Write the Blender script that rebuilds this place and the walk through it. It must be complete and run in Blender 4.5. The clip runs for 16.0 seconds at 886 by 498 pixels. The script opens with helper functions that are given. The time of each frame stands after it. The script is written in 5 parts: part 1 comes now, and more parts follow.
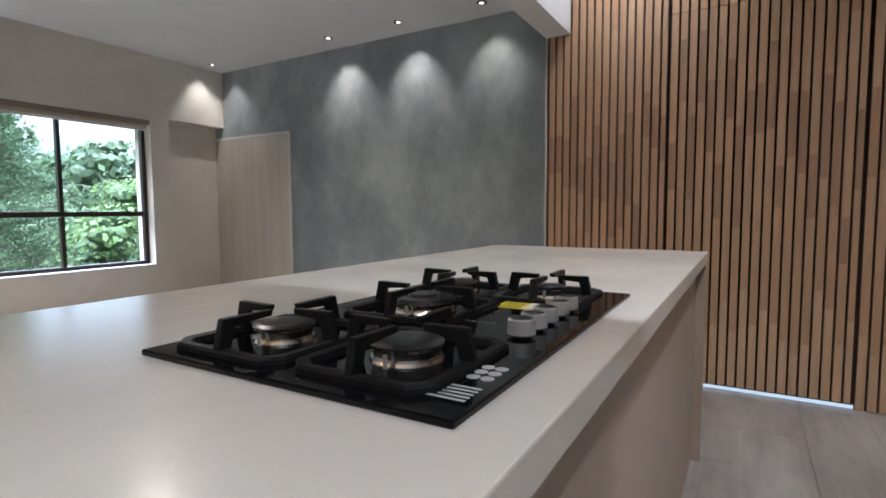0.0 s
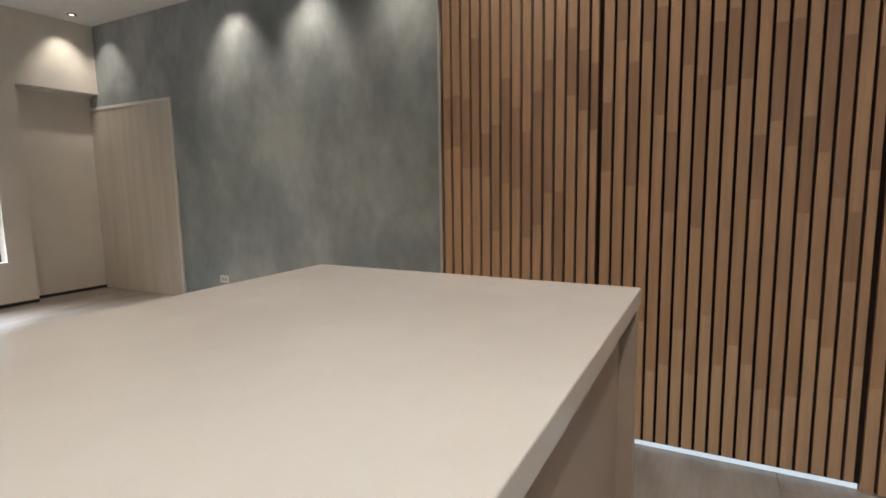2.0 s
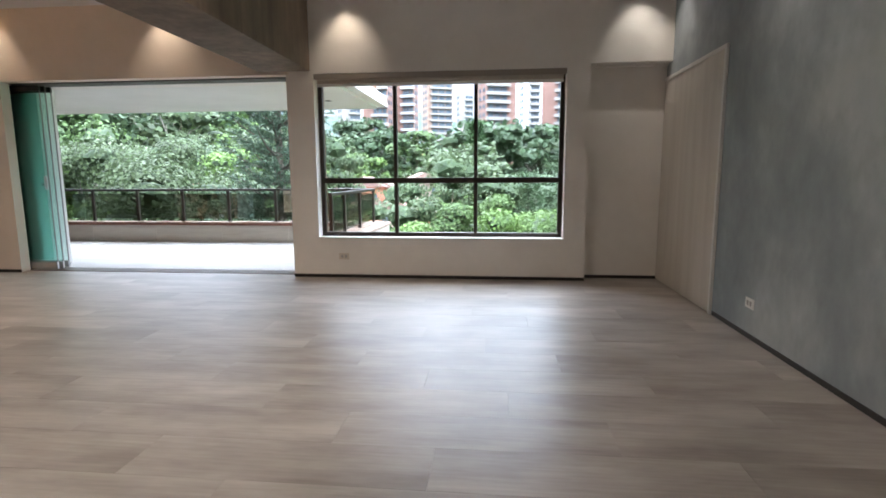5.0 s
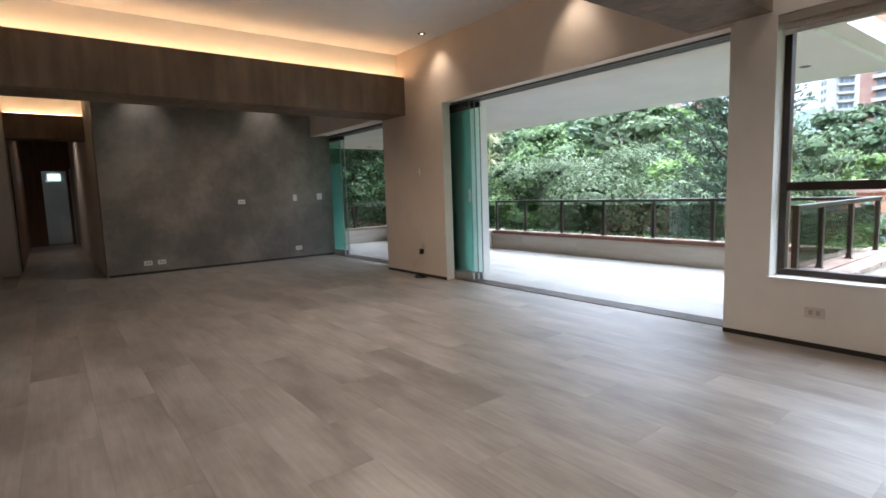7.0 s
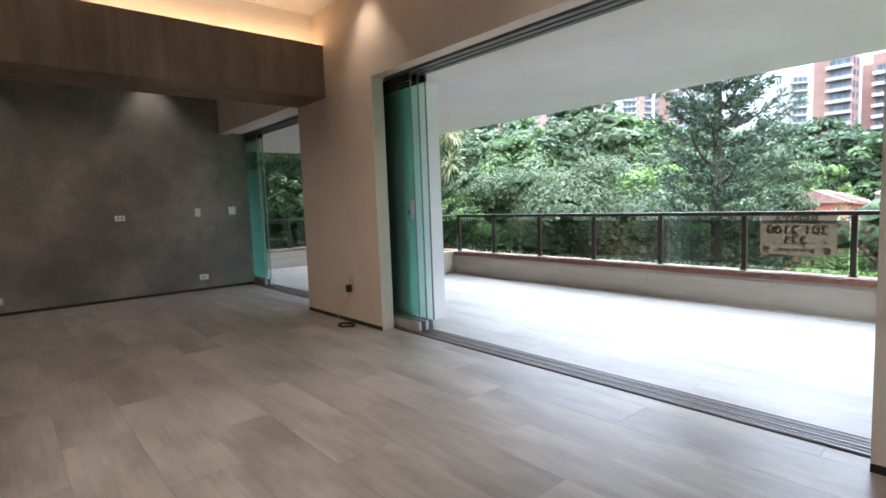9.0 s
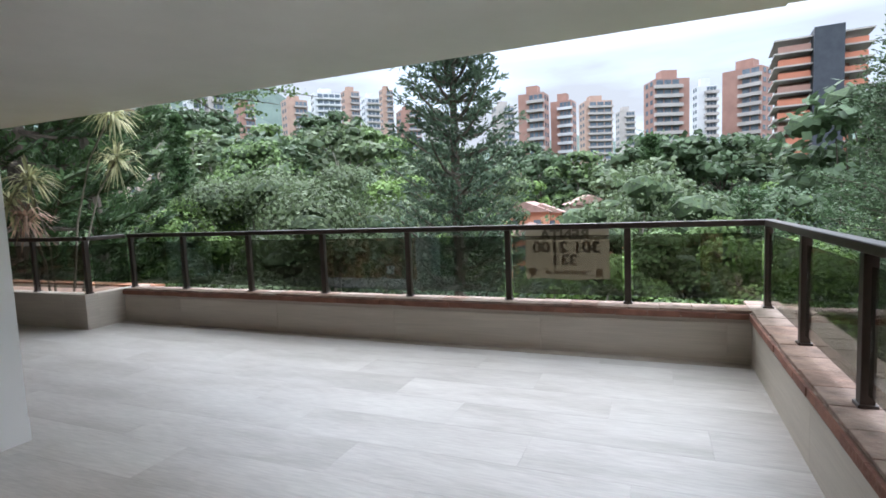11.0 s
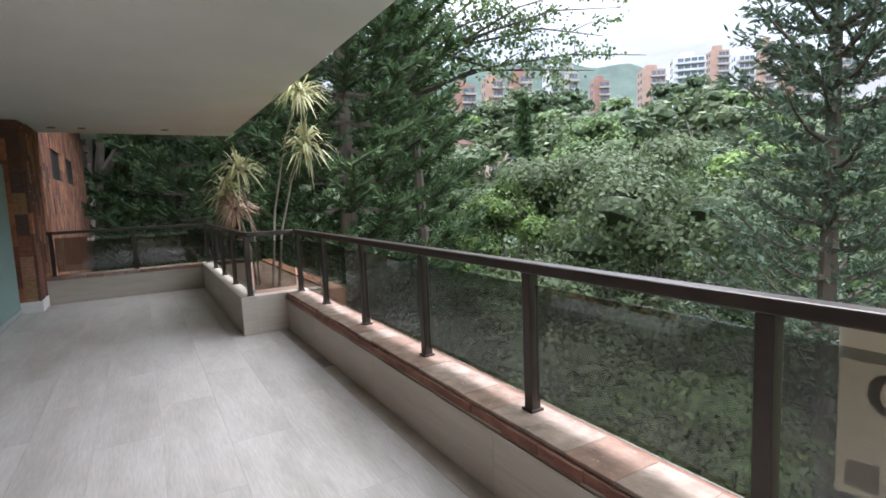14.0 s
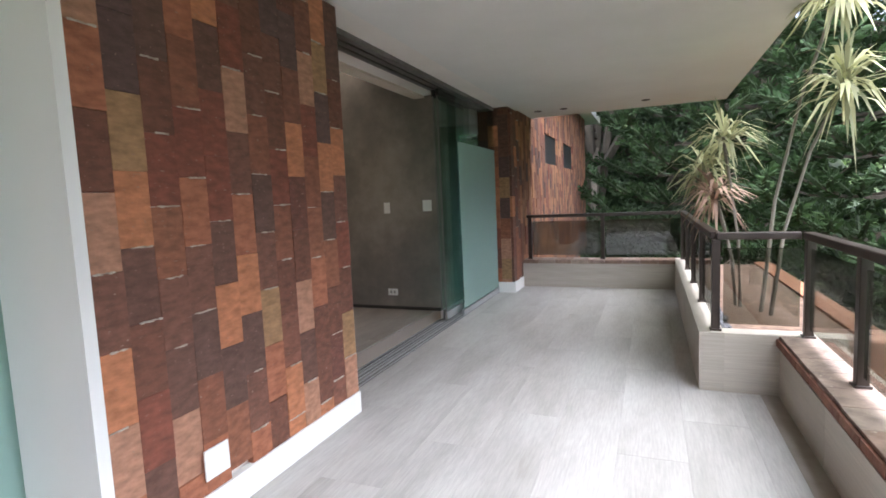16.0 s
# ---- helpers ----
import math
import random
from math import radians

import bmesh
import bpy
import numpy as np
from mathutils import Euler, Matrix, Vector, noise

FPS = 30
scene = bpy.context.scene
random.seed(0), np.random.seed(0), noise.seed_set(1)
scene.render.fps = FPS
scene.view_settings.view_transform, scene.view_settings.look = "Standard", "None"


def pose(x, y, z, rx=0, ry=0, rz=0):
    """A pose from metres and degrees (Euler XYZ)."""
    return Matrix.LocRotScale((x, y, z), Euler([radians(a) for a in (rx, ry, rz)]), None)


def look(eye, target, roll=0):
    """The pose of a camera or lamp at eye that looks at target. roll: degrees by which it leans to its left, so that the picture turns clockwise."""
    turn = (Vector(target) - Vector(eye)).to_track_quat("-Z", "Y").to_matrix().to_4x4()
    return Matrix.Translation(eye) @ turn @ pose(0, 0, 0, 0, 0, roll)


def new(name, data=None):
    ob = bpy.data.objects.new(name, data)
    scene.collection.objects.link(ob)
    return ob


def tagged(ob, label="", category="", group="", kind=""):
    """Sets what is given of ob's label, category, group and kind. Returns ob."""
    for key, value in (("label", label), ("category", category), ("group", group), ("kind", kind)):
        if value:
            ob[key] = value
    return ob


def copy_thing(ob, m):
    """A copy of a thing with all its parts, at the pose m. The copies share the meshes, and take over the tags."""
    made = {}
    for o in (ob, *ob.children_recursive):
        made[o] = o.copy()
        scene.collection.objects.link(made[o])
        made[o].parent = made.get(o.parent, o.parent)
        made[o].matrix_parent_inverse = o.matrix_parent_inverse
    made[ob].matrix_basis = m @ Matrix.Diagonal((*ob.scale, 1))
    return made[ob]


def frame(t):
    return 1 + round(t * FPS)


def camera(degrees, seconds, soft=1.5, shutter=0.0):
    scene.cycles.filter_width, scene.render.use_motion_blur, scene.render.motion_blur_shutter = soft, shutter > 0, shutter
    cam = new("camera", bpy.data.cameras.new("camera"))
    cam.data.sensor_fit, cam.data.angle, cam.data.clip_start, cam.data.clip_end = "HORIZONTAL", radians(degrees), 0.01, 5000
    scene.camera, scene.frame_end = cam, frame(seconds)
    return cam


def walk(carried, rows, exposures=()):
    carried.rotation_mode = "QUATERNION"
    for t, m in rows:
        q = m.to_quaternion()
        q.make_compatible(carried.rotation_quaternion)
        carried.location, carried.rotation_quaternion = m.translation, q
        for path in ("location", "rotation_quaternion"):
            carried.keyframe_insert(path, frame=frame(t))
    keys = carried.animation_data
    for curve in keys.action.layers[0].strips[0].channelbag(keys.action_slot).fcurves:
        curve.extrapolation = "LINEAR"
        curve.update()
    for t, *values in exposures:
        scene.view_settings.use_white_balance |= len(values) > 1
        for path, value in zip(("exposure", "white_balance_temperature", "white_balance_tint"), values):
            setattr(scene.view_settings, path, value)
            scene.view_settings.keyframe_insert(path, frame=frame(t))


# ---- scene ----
cam = camera(81.2, 16.0, soft=1.7)
PATH = [
    (0, (-2.156, -0.668, 1.089), (-0.436, 0.342, 0.941), -0.3),
    (0.5, (-1.935, -0.565, 1.109), (-0.141, 0.306, 0.957), -0.3),
    (1, (-1.691, -0.613, 1.1), (0.115, 0.222, 0.887), -0.8),
    (1.5, (-1.353, -0.693, 1.136), (0.435, 0.172, 0.9), -0.2),
    (2, (-0.994, -0.679, 1.162), (0.763, 0.245, 0.915), -0.9),
    (2.5, (-0.606, -0.663, 1.164), (1.115, 0.325, 0.912), -0.1),
    (3, (-0.183, -0.656, 1.189), (1.254, 0.713, 0.944), -0.8),
    (3.2, (-0.016, -0.617, 1.17), (1.303, 0.867, 0.922), -0.8),
    (3.7, (0.36, -0.66, 1.15), (1.27, 1.16, 0.90), -0.8),
    (4.3, (0.68, -0.40, 1.13), (1.02, 1.58, 0.86), -0.6),
    (5.3, (0.834, 0.293, 1.108), (0.395, 2.222, 0.814), -0.4),
    (5.5, (0.843, 0.468, 1.092), (0.221, 2.345, 0.792), -0.7),
    (6, (0.759, 0.82, 1.116), (-0.368, 2.442, 0.804), -2.1),
    (6.5, (0.538, 1.242, 1.13), (-0.855, 2.658, 0.89), -1.0),
    (7, (0.328, 1.644, 1.109), (-1.255, 2.848, 0.891), -1.9),
    (7.5, (0.039, 2.002, 1.124), (-1.618, 3.106, 0.937), -1.4),
    (8, (-0.291, 2.369, 1.129), (-1.951, 3.471, 0.952), -2.1),
    (8.5, (-0.653, 2.759, 1.128), (-2.26, 3.937, 0.952), -2.1),
    (9, (-1.028, 3.099, 1.107), (-2.541, 4.395, 0.93), -2.1),
    (9.5, (-1.316, 3.489, 1.108), (-2.674, 4.946, 0.917), -3.1),
    (10, (-1.587, 3.905, 1.127), (-2.767, 5.51, 0.94), -3.0),
    (10.2, (-1.676, 4.096, 1.12), (-2.767, 5.762, 0.93), -2.8),
    (12.3, (-1.964, 6.012, 1.081), (-2.48, 7.939, 0.941), -2.5),
    (12.5, (-1.967, 6.211, 1.086), (-2.508, 8.132, 0.951), -2.5),
    (13, (-2.013, 6.617, 1.123), (-3.010, 8.345, 0.964), -2.9),
    (13.5, (-2.136, 7.044, 1.157), (-3.445, 8.546, 0.984), -1.6),
    (14, (-2.309, 7.419, 1.173), (-4.031, 8.414, 0.965), -2.4),
    (14.5, (-2.595, 7.631, 1.166), (-4.541, 8.04, 0.956), -3.8),
    (15, (-2.921, 7.767, 1.186), (-4.91, 7.707, 0.99), -4.9),
    (15.5, (-3.348, 7.859, 1.192), (-5.261, 7.309, 1.0), -3.6),
    (16, (-3.821, 7.854, 1.178), (-5.666, 7.107, 0.983), -2.5),
]
walk(cam, [(t, look(e, a, r)) for t, e, a, r in PATH], exposures=[(0, 3.1, 5600, 8), (1.0, 3.1, 5900, 8), (2.0, 3.1, 6350, 8), (2.5, 3.15, 6200, 9), (3.2, 3.05, 5900, 9), (5.3, 2.55, 6050, 10), (6.5, 2.47, 6000, 10), (8.0, 2.6, 5900, 10), (9, 2.45, 5950, 10), (9.6, 2.1, 6050, 10), (10.2, 1.8, 6200, 10), (12.3, 1.2, 6600, 15), (13.0, 1.32, 6650, 15), (13.5, 1.38, 6650, 15), (14.5, 1.95, 6600, 15), (15.2, 2.25, 6550, 15), (16, 2.4, 6500, 15)])

# ---- light ----
world = bpy.data.worlds.new("world")
scene.world = world
world.use_nodes = True


def world_sky():
    nt = world.node_tree
    nt.nodes.clear()
    out = nt.nodes.new("ShaderNodeOutputWorld")
    sky = nt.nodes.new("ShaderNodeTexSky")
    sky.sky_type, sky.sun_disc = "NISHITA", False
    sky.sun_elevation, sky.sun_rotation = radians(55), radians(-24)
    bg = nt.nodes.new("ShaderNodeBackground")
    nt.links.new(sky.outputs[0], bg.inputs[0])
    cloud = nt.nodes.new("ShaderNodeBackground")
    cloud.inputs[0].default_value = (0.80, 0.88, 1.0, 1)
    bg.inputs[1].default_value = 0.12
    tc = nt.nodes.new("ShaderNodeTexCoord")
    mp = nt.nodes.new("ShaderNodeMapping")
    mp.inputs["Scale"].default_value = (1.2, 1.2, 5)
    nz = nt.nodes.new("ShaderNodeTexNoise")
    nz.inputs["Scale"].default_value, nz.inputs["Detail"].default_value = 1.6, 6
    ramp = nt.nodes.new("ShaderNodeMapRange")
    ramp.inputs[1].default_value, ramp.inputs[2].default_value = 0.36, 0.56
    ramp.inputs[3].default_value, ramp.inputs[4].default_value = 0.55, 1.0
    mix = nt.nodes.new("ShaderNodeMixShader")
    sep = nt.nodes.new("ShaderNodeSeparateXYZ")
    rise = nt.nodes.new("ShaderNodeMapRange")
    rise.inputs[1].default_value, rise.inputs[2].default_value = 0.25, 0.70
    rise.inputs[3].default_value, rise.inputs[4].default_value = 0.34, 3.6
    nt.links.new(tc.outputs["Generated"], sep.inputs[0])
    nt.links.new(sep.outputs["Z"], rise.inputs[0])
    nt.links.new(rise.outputs[0], cloud.inputs[1])
    nt.links.new(tc.outputs["Generated"], mp.inputs[0])
    nt.links.new(mp.outputs[0], nz.inputs["Vector"])
    nt.links.new(nz.outputs[0], ramp.inputs[0])
    nt.links.new(ramp.outputs[0], mix.inputs[0])
    nt.links.new(bg.outputs[0], mix.inputs[1])
    nt.links.new(cloud.outputs[0], mix.inputs[2])
    nt.links.new(mix.outputs[0], out.inputs[0])


world_sky()


def lamp(kind, name, m, energy, color, **more):
    d = bpy.data.lights.new(name, kind)
    d.energy, d.color = energy, color
    for k, v in more.items():
        if k == "size": d.shadow_soft_size = v
        if k == "cone": d.spot_size = radians(v)
        if k == "blend": d.spot_blend = v
        if k == "angle": d.angle = radians(v)
        if k == "area": d.shape, d.size, d.size_y = "RECTANGLE", v[0], v[1]
    ob = new(name, d)
    ob.matrix_world = m
    return ob


lamp("SUN", "sun", look((-7, 20, 25), (0, 4, 0)), 0.7, (1.0, 0.98, 0.95), angle=40)
WARM = (1.0, 0.89, 0.75)


# ---- materials ----
def surf(name, c1, c2=None, scale=3.0, rough=0.6, bump=0.0, bscale=60.0, stretch=(1, 1, 1), vary=0.0, metal=0.0, spec=0.5, c3=None, island=False, lo=0.35, hi=0.65, detail=6.0, fine=0.0, fstretch=(1, 1, 1)):
    """Principled surface: two tones through noise, a shift for each object or island, fine grain, bump."""
    m = bpy.data.materials.new(name)
    m.use_nodes = True
    nt = m.node_tree
    N, L = nt.nodes, nt.links
    b = N["Principled BSDF"]
    b.inputs["Roughness"].default_value, b.inputs["Metallic"].default_value = rough, metal
    b.inputs["Specular IOR Level"].default_value = spec
    b.inputs["Base Color"].default_value = (*c1, 1)
    if c2 is None and not bump and not vary:
        return m
    tc = N.new("ShaderNodeTexCoord")
    geo = N.new("ShaderNodeNewGeometry")
    info = N.new("ShaderNodeObjectInfo")
    mp = N.new("ShaderNodeMapping")
    mp.inputs["Scale"].default_value = stretch
    L.new(geo.outputs["Position"], mp.inputs[0])
    vec = mp.outputs[0]
    rnd = geo.outputs["Random Per Island"] if island else info.outputs["Random"]
    if vary:
        off = N.new("ShaderNodeVectorMath")
        off.operation = "MULTIPLY_ADD"
        comb = N.new("ShaderNodeCombineXYZ")
        for i in range(3): L.new(rnd, comb.inputs[i])
        off.inputs[1].default_value = (37.0, 53.0, 29.0)
        L.new(comb.outputs[0], off.inputs[0])
        L.new(vec, off.inputs[2])
        vec = off.outputs[0]
    nz = N.new("ShaderNodeTexNoise")
    nz.inputs["Scale"].default_value, nz.inputs["Detail"].default_value, nz.inputs["Roughness"].default_value = scale, detail, 0.6
    L.new(vec, nz.inputs["Vector"])
    ramp = N.new("ShaderNodeValToRGB")
    ramp.color_ramp.elements[0].position, ramp.color_ramp.elements[1].position = lo, hi
    ramp.color_ramp.elements[0].color, ramp.color_ramp.elements[1].color = (*c1, 1), (*(c2 or c1), 1)
    if c3:
        e = ramp.color_ramp.elements.new((lo + hi) / 2)
        e.color = (*c3, 1)
    L.new(nz.outputs[0], ramp.inputs[0])
    col = ramp.outputs[0]
    if fine:
        fz = N.new("ShaderNodeTexNoise")
        fz.inputs["Scale"].default_value, fz.inputs["Detail"].default_value = bscale, 4
        fm = N.new("ShaderNodeMapping")
        fm.inputs["Scale"].default_value = fstretch
        L.new(vec, fm.inputs[0])
        L.new(fm.outputs[0], fz.inputs["Vector"])
        mr = N.new("ShaderNodeMapRange")
        mr.inputs[1].default_value, mr.inputs[2].default_value = 0.3, 0.7
        mr.inputs[3].default_value, mr.inputs[4].default_value = 1 - fine, 1 + fine
        L.new(fz.outputs[0], mr.inputs[0])
        mx = N.new("ShaderNodeVectorMath")
        mx.operation = "SCALE"
        L.new(col, mx.inputs[0])
        L.new(mr.outputs[0], mx.inputs["Scale"])
        col = mx.outputs[0]
    if vary:
        hsv = N.new("ShaderNodeHueSaturation")
        mr2 = N.new("ShaderNodeMapRange")
        mr2.inputs[3].default_value, mr2.inputs[4].default_value = 1 - vary, 1 + vary
        L.new(rnd, mr2.inputs[0])
        L.new(mr2.outputs[0], hsv.inputs["Value"])
        L.new(col, hsv.inputs["Color"])
        col = hsv.outputs[0]
    L.new(col, b.inputs["Base Color"])
    rr = N.new("ShaderNodeMapRange")
    rr.inputs[3].default_value, rr.inputs[4].default_value = max(0.02, rough - 0.08), min(1, rough + 0.08)
    L.new(nz.outputs[0], rr.inputs[0])
    L.new(rr.outputs[0], b.inputs["Roughness"])
    if bump:
        bz = N.new("ShaderNodeTexNoise")
        bz.inputs["Scale"].default_value, bz.inputs["Detail"].default_value = bscale, 5
        L.new(vec, bz.inputs["Vector"])
        bp = N.new("ShaderNodeBump")
        bp.inputs["Strength"].default_value, bp.inputs["Distance"].default_value = bump, 0.01
        L.new(bz.outputs[0], bp.inputs["Height"])
        L.new(bp.outputs[0], b.inputs["Normal"])
    return m


def tones(name, colours, rough=0.8, bump=0.5, bscale=70.0, island=False, speck=None, grain=(1, 1, 1), gscale=8.0, gamt=0.2):
    """Each piece takes one of several tones, with grain and pale specks."""
    m = bpy.data.materials.new(name)
    m.use_nodes = True
    N, L = m.node_tree.nodes, m.node_tree.links
    b = N["Principled BSDF"]
    b.inputs["Roughness"].default_value = rough
    geo, info = N.new("ShaderNodeNewGeometry"), N.new("ShaderNodeObjectInfo")
    rnd = geo.outputs["Random Per Island"] if island else info.outputs["Random"]
    ramp = N.new("ShaderNodeValToRGB")
    ramp.color_ramp.interpolation = "CONSTANT"
    for i, c in enumerate(colours):
        e = ramp.color_ramp.elements[i] if i < 2 else ramp.color_ramp.elements.new(i / len(colours))
        e.position, e.color = i / len(colours), (*c, 1)
    L.new(rnd, ramp.inputs[0])
    comb, off = N.new("ShaderNodeCombineXYZ"), N.new("ShaderNodeVectorMath")
    off.operation = "MULTIPLY_ADD"
    for i in range(3): L.new(rnd, comb.inputs[i])
    off.inputs[1].default_value = (41.0, 23.0, 67.0)
    L.new(comb.outputs[0], off.inputs[0])
    L.new(geo.outputs["Position"], off.inputs[2])
    mp = N.new("ShaderNodeMapping")
    mp.inputs["Scale"].default_value = grain
    L.new(off.outputs[0], mp.inputs[0])
    nz = N.new("ShaderNodeTexNoise")
    nz.inputs["Scale"].default_value, nz.inputs["Detail"].default_value = gscale, 7
    L.new(mp.outputs[0], nz.inputs["Vector"])
    mr = N.new("ShaderNodeMapRange")
    mr.inputs[1].default_value, mr.inputs[2].default_value = 0.3, 0.7
    mr.inputs[3].default_value, mr.inputs[4].default_value = 1 - gamt, 1 + gamt
    L.new(nz.outputs[0], mr.inputs[0])
    sc = N.new("ShaderNodeVectorMath")
    sc.operation = "SCALE"
    L.new(ramp.outputs[0], sc.inputs[0])
    L.new(mr.outputs[0], sc.inputs["Scale"])
    col = sc.outputs[0]
    if speck:
        sz = N.new("ShaderNodeTexNoise")
        sz.inputs["Scale"].default_value, sz.inputs["Detail"].default_value = 75, 4
        sm = N.new("ShaderNodeMapping")
        sm.inputs["Scale"].default_value = (0.7, 0.7, 1.7)
        L.new(off.outputs[0], sm.inputs[0])
        L.new(sm.outputs[0], sz.inputs["Vector"])
        st = N.new("ShaderNodeMapRange")
        st.inputs[1].default_value, st.inputs[2].default_value = 0.67, 0.74
        L.new(sz.outputs[0], st.inputs[0])
        mx = N.new("ShaderNodeMix")
        mx.data_type = "RGBA"
        L.new(st.outputs[0], mx.inputs["Factor"])
        L.new(col, mx.inputs["A"])
        mx.inputs["B"].default_value = (*speck, 1)
        col = mx.outputs["Result"]
    L.new(col, b.inputs["Base Color"])
    if bump:
        bz = N.new("ShaderNodeTexNoise")
        bz.inputs["Scale"].default_value, bz.inputs["Detail"].default_value = bscale, 5
        L.new(off.outputs[0], bz.inputs["Vector"])
        bp = N.new("ShaderNodeBump")
        bp.inputs["Strength"].default_value, bp.inputs["Distance"].default_value = bump, 0.006
        L.new(bz.outputs[0], bp.inputs["Height"])
        L.new(bp.outputs[0], b.inputs["Normal"])
    return m


def glassy(name, colour, rough=0.0, gloss=0.025):
    """Thin glass: a clear tinted sheet with a Fresnel gloss."""
    m = bpy.data.materials.new(name)
    m.use_nodes = True
    N, L = m.node_tree.nodes, m.node_tree.links
    N.clear()
    out = N.new("ShaderNodeOutputMaterial")
    t = N.new("ShaderNodeBsdfTransparent")
    t.inputs[0].default_value = (*colour, 1)
    g = N.new("ShaderNodeBsdfGlossy")
    g.inputs["Roughness"].default_value = max(rough, 0.01)
    lw = N.new("ShaderNodeLayerWeight")
    pw, f = N.new("ShaderNodeMath"), N.new("ShaderNodeMath")
    pw.operation, f.operation = "POWER", "MULTIPLY_ADD"
    pw.inputs[1].default_value, f.inputs[1].default_value, f.inputs[2].default_value = 4.0, 0.5, gloss
    L.new(lw.outputs["Facing"], pw.inputs[0])
    L.new(pw.outputs[0], f.inputs[0])
    x = N.new("ShaderNodeMixShader")
    L.new(f.outputs[0], x.inputs[0])
    L.new(t.outputs[0], x.inputs[1])
    L.new(g.outputs[0], x.inputs[2])
    L.new(x.outputs[0], out.inputs[0])
    return m


def glow(name, colour, strength):
    m = bpy.data.materials.new(name)
    m.use_nodes = True
    N, L = m.node_tree.nodes, m.node_tree.links
    b = N["Principled BSDF"]
    b.inputs["Base Color"].default_value = (*colour, 1)
    b.inputs["Emission Color"].default_value = (*colour, 1)
    b.inputs["Emission Strength"].default_value = strength
    return m


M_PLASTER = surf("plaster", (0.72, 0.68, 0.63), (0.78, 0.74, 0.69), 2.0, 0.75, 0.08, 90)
# M_PLASTER again, with the warm room light put into its colour.
M_PLASTER_LIT_WARM = surf("warm_lit_plaster", (0.66, 0.565, 0.475), (0.71, 0.615, 0.525), 2.0, 0.75, 0.08, 90)
M_CEIL = surf("ceiling_paint", (0.74, 0.74, 0.74), (0.79, 0.79, 0.79), 1.5, 0.8, 0.03, 80)
M_CEMENT = surf("grey_cement", (0.215, 0.25, 0.268), (0.42, 0.46, 0.475), 1.3, 0.55, 0.05, 12, vary=0, c3=(0.29, 0.325, 0.345), lo=0.36, hi=0.66, detail=10, fine=0.06, stretch=(1, 1, 0.7))
M_CEMENT2 = surf("dark_cement", (0.150, 0.135, 0.118), (0.30, 0.265, 0.225), 1.4, 0.5, 0.05, 12, c3=(0.21, 0.187, 0.160), lo=0.36, hi=0.66, detail=10, fine=0.06)
M_BEAM = surf("board_formed_concrete", (0.125, 0.092, 0.066), (0.235, 0.178, 0.132), 2.5, 0.8, 0.3, 40, stretch=(1, 1, 0.5), lo=0.3, hi=0.7, fine=0.17, fstretch=(0.3, 0.3, 0.03), detail=9)
M_BASE = surf("black_baseboard", (0.02, 0.018, 0.016), rough=0.5)
M_PLANK = surf("wood_look_tile", (0.205, 0.176, 0.152), (0.385, 0.350, 0.315), 2.4, 0.37, 0.03, 40, stretch=(0.50, 1.5, 1), vary=0.03, spec=0.8, lo=0.34, hi=0.66, fine=0.09, fstretch=(0.14, 1, 1), detail=4)
M_PLANK_OUT = surf("balcony_tile", (0.35, 0.33, 0.30), (0.49, 0.475, 0.445), 2.0, 0.42, 0.06, 60, stretch=(0.5, 1.8, 1), vary=0.05, c3=(0.43, 0.41, 0.385), lo=0.34, hi=0.66, fine=0.10, fstretch=(0.35, 1, 1), detail=8)
M_GROUT = surf("grout", (0.34, 0.305, 0.275), rough=0.9)
M_GROUT_D = surf("brick_mortar", (0.15, 0.085, 0.06), (0.46, 0.39, 0.33), 9, 0.95, 0.5, 80, lo=0.5, hi=0.75)
M_OAK = surf("pale_oak_panel", (0.52, 0.475, 0.42), (0.62, 0.58, 0.52), 1.3, 0.55, 0.06, 90, stretch=(6, 6, 0.45), lo=0.3, hi=0.7, fine=0.07, fstretch=(1, 1, 0.08))
M_SLAT = tones("beech_slats", [(0.499, 0.310, 0.183), (0.443, 0.260, 0.149), (0.556, 0.364, 0.221), (0.476, 0.293, 0.169), (0.380, 0.227, 0.137), (0.522, 0.330, 0.197), (0.488, 0.303, 0.178), (0.454, 0.272, 0.159)], 0.5, 0.15, 90, island=True, grain=(8, 8, 0.5), gscale=7, gamt=0.10)
M_FELT = surf("dark_backing", (0.03, 0.015, 0.010), rough=0.95)
M_COUNTER = surf("white_quartz", (0.66, 0.61, 0.55), (0.70, 0.65, 0.585), 3, 0.20, 0, 60, lo=0.4, hi=0.6)
M_CABINET = surf("taupe_laminate", (0.36, 0.28, 0.215), (0.41, 0.32, 0.25), 1.4, 0.4, 0.02, 80, stretch=(1, 1, 4))
M_BLACKGLASS = surf("black_glass", (0.005, 0.005, 0.006), rough=0.06, spec=0.18)
M_IRON = surf("cast_iron", (0.005, 0.005, 0.005), (0.009, 0.009, 0.009), 40, 0.5, 0.12, 220, spec=0.2)
M_BURNER = surf("dark_enamel", (0.015, 0.015, 0.016), rough=0.3)
M_STEEL = surf("polished_steel", (0.62, 0.60, 0.57), rough=0.2, metal=1)
M_ALU = surf("anodised_aluminium", (0.50, 0.50, 0.50), (0.56, 0.56, 0.56), 30, 0.38, metal=0.7)
M_DARKALU = surf("dark_bronze_aluminium", (0.035, 0.025, 0.02), (0.05, 0.037, 0.03), 8, 0.35, 0.02, 60, metal=0.3)
M_TRACK = surf("grey_track", (0.16, 0.15, 0.145), (0.22, 0.21, 0.20), 10, 0.4, metal=0.6)
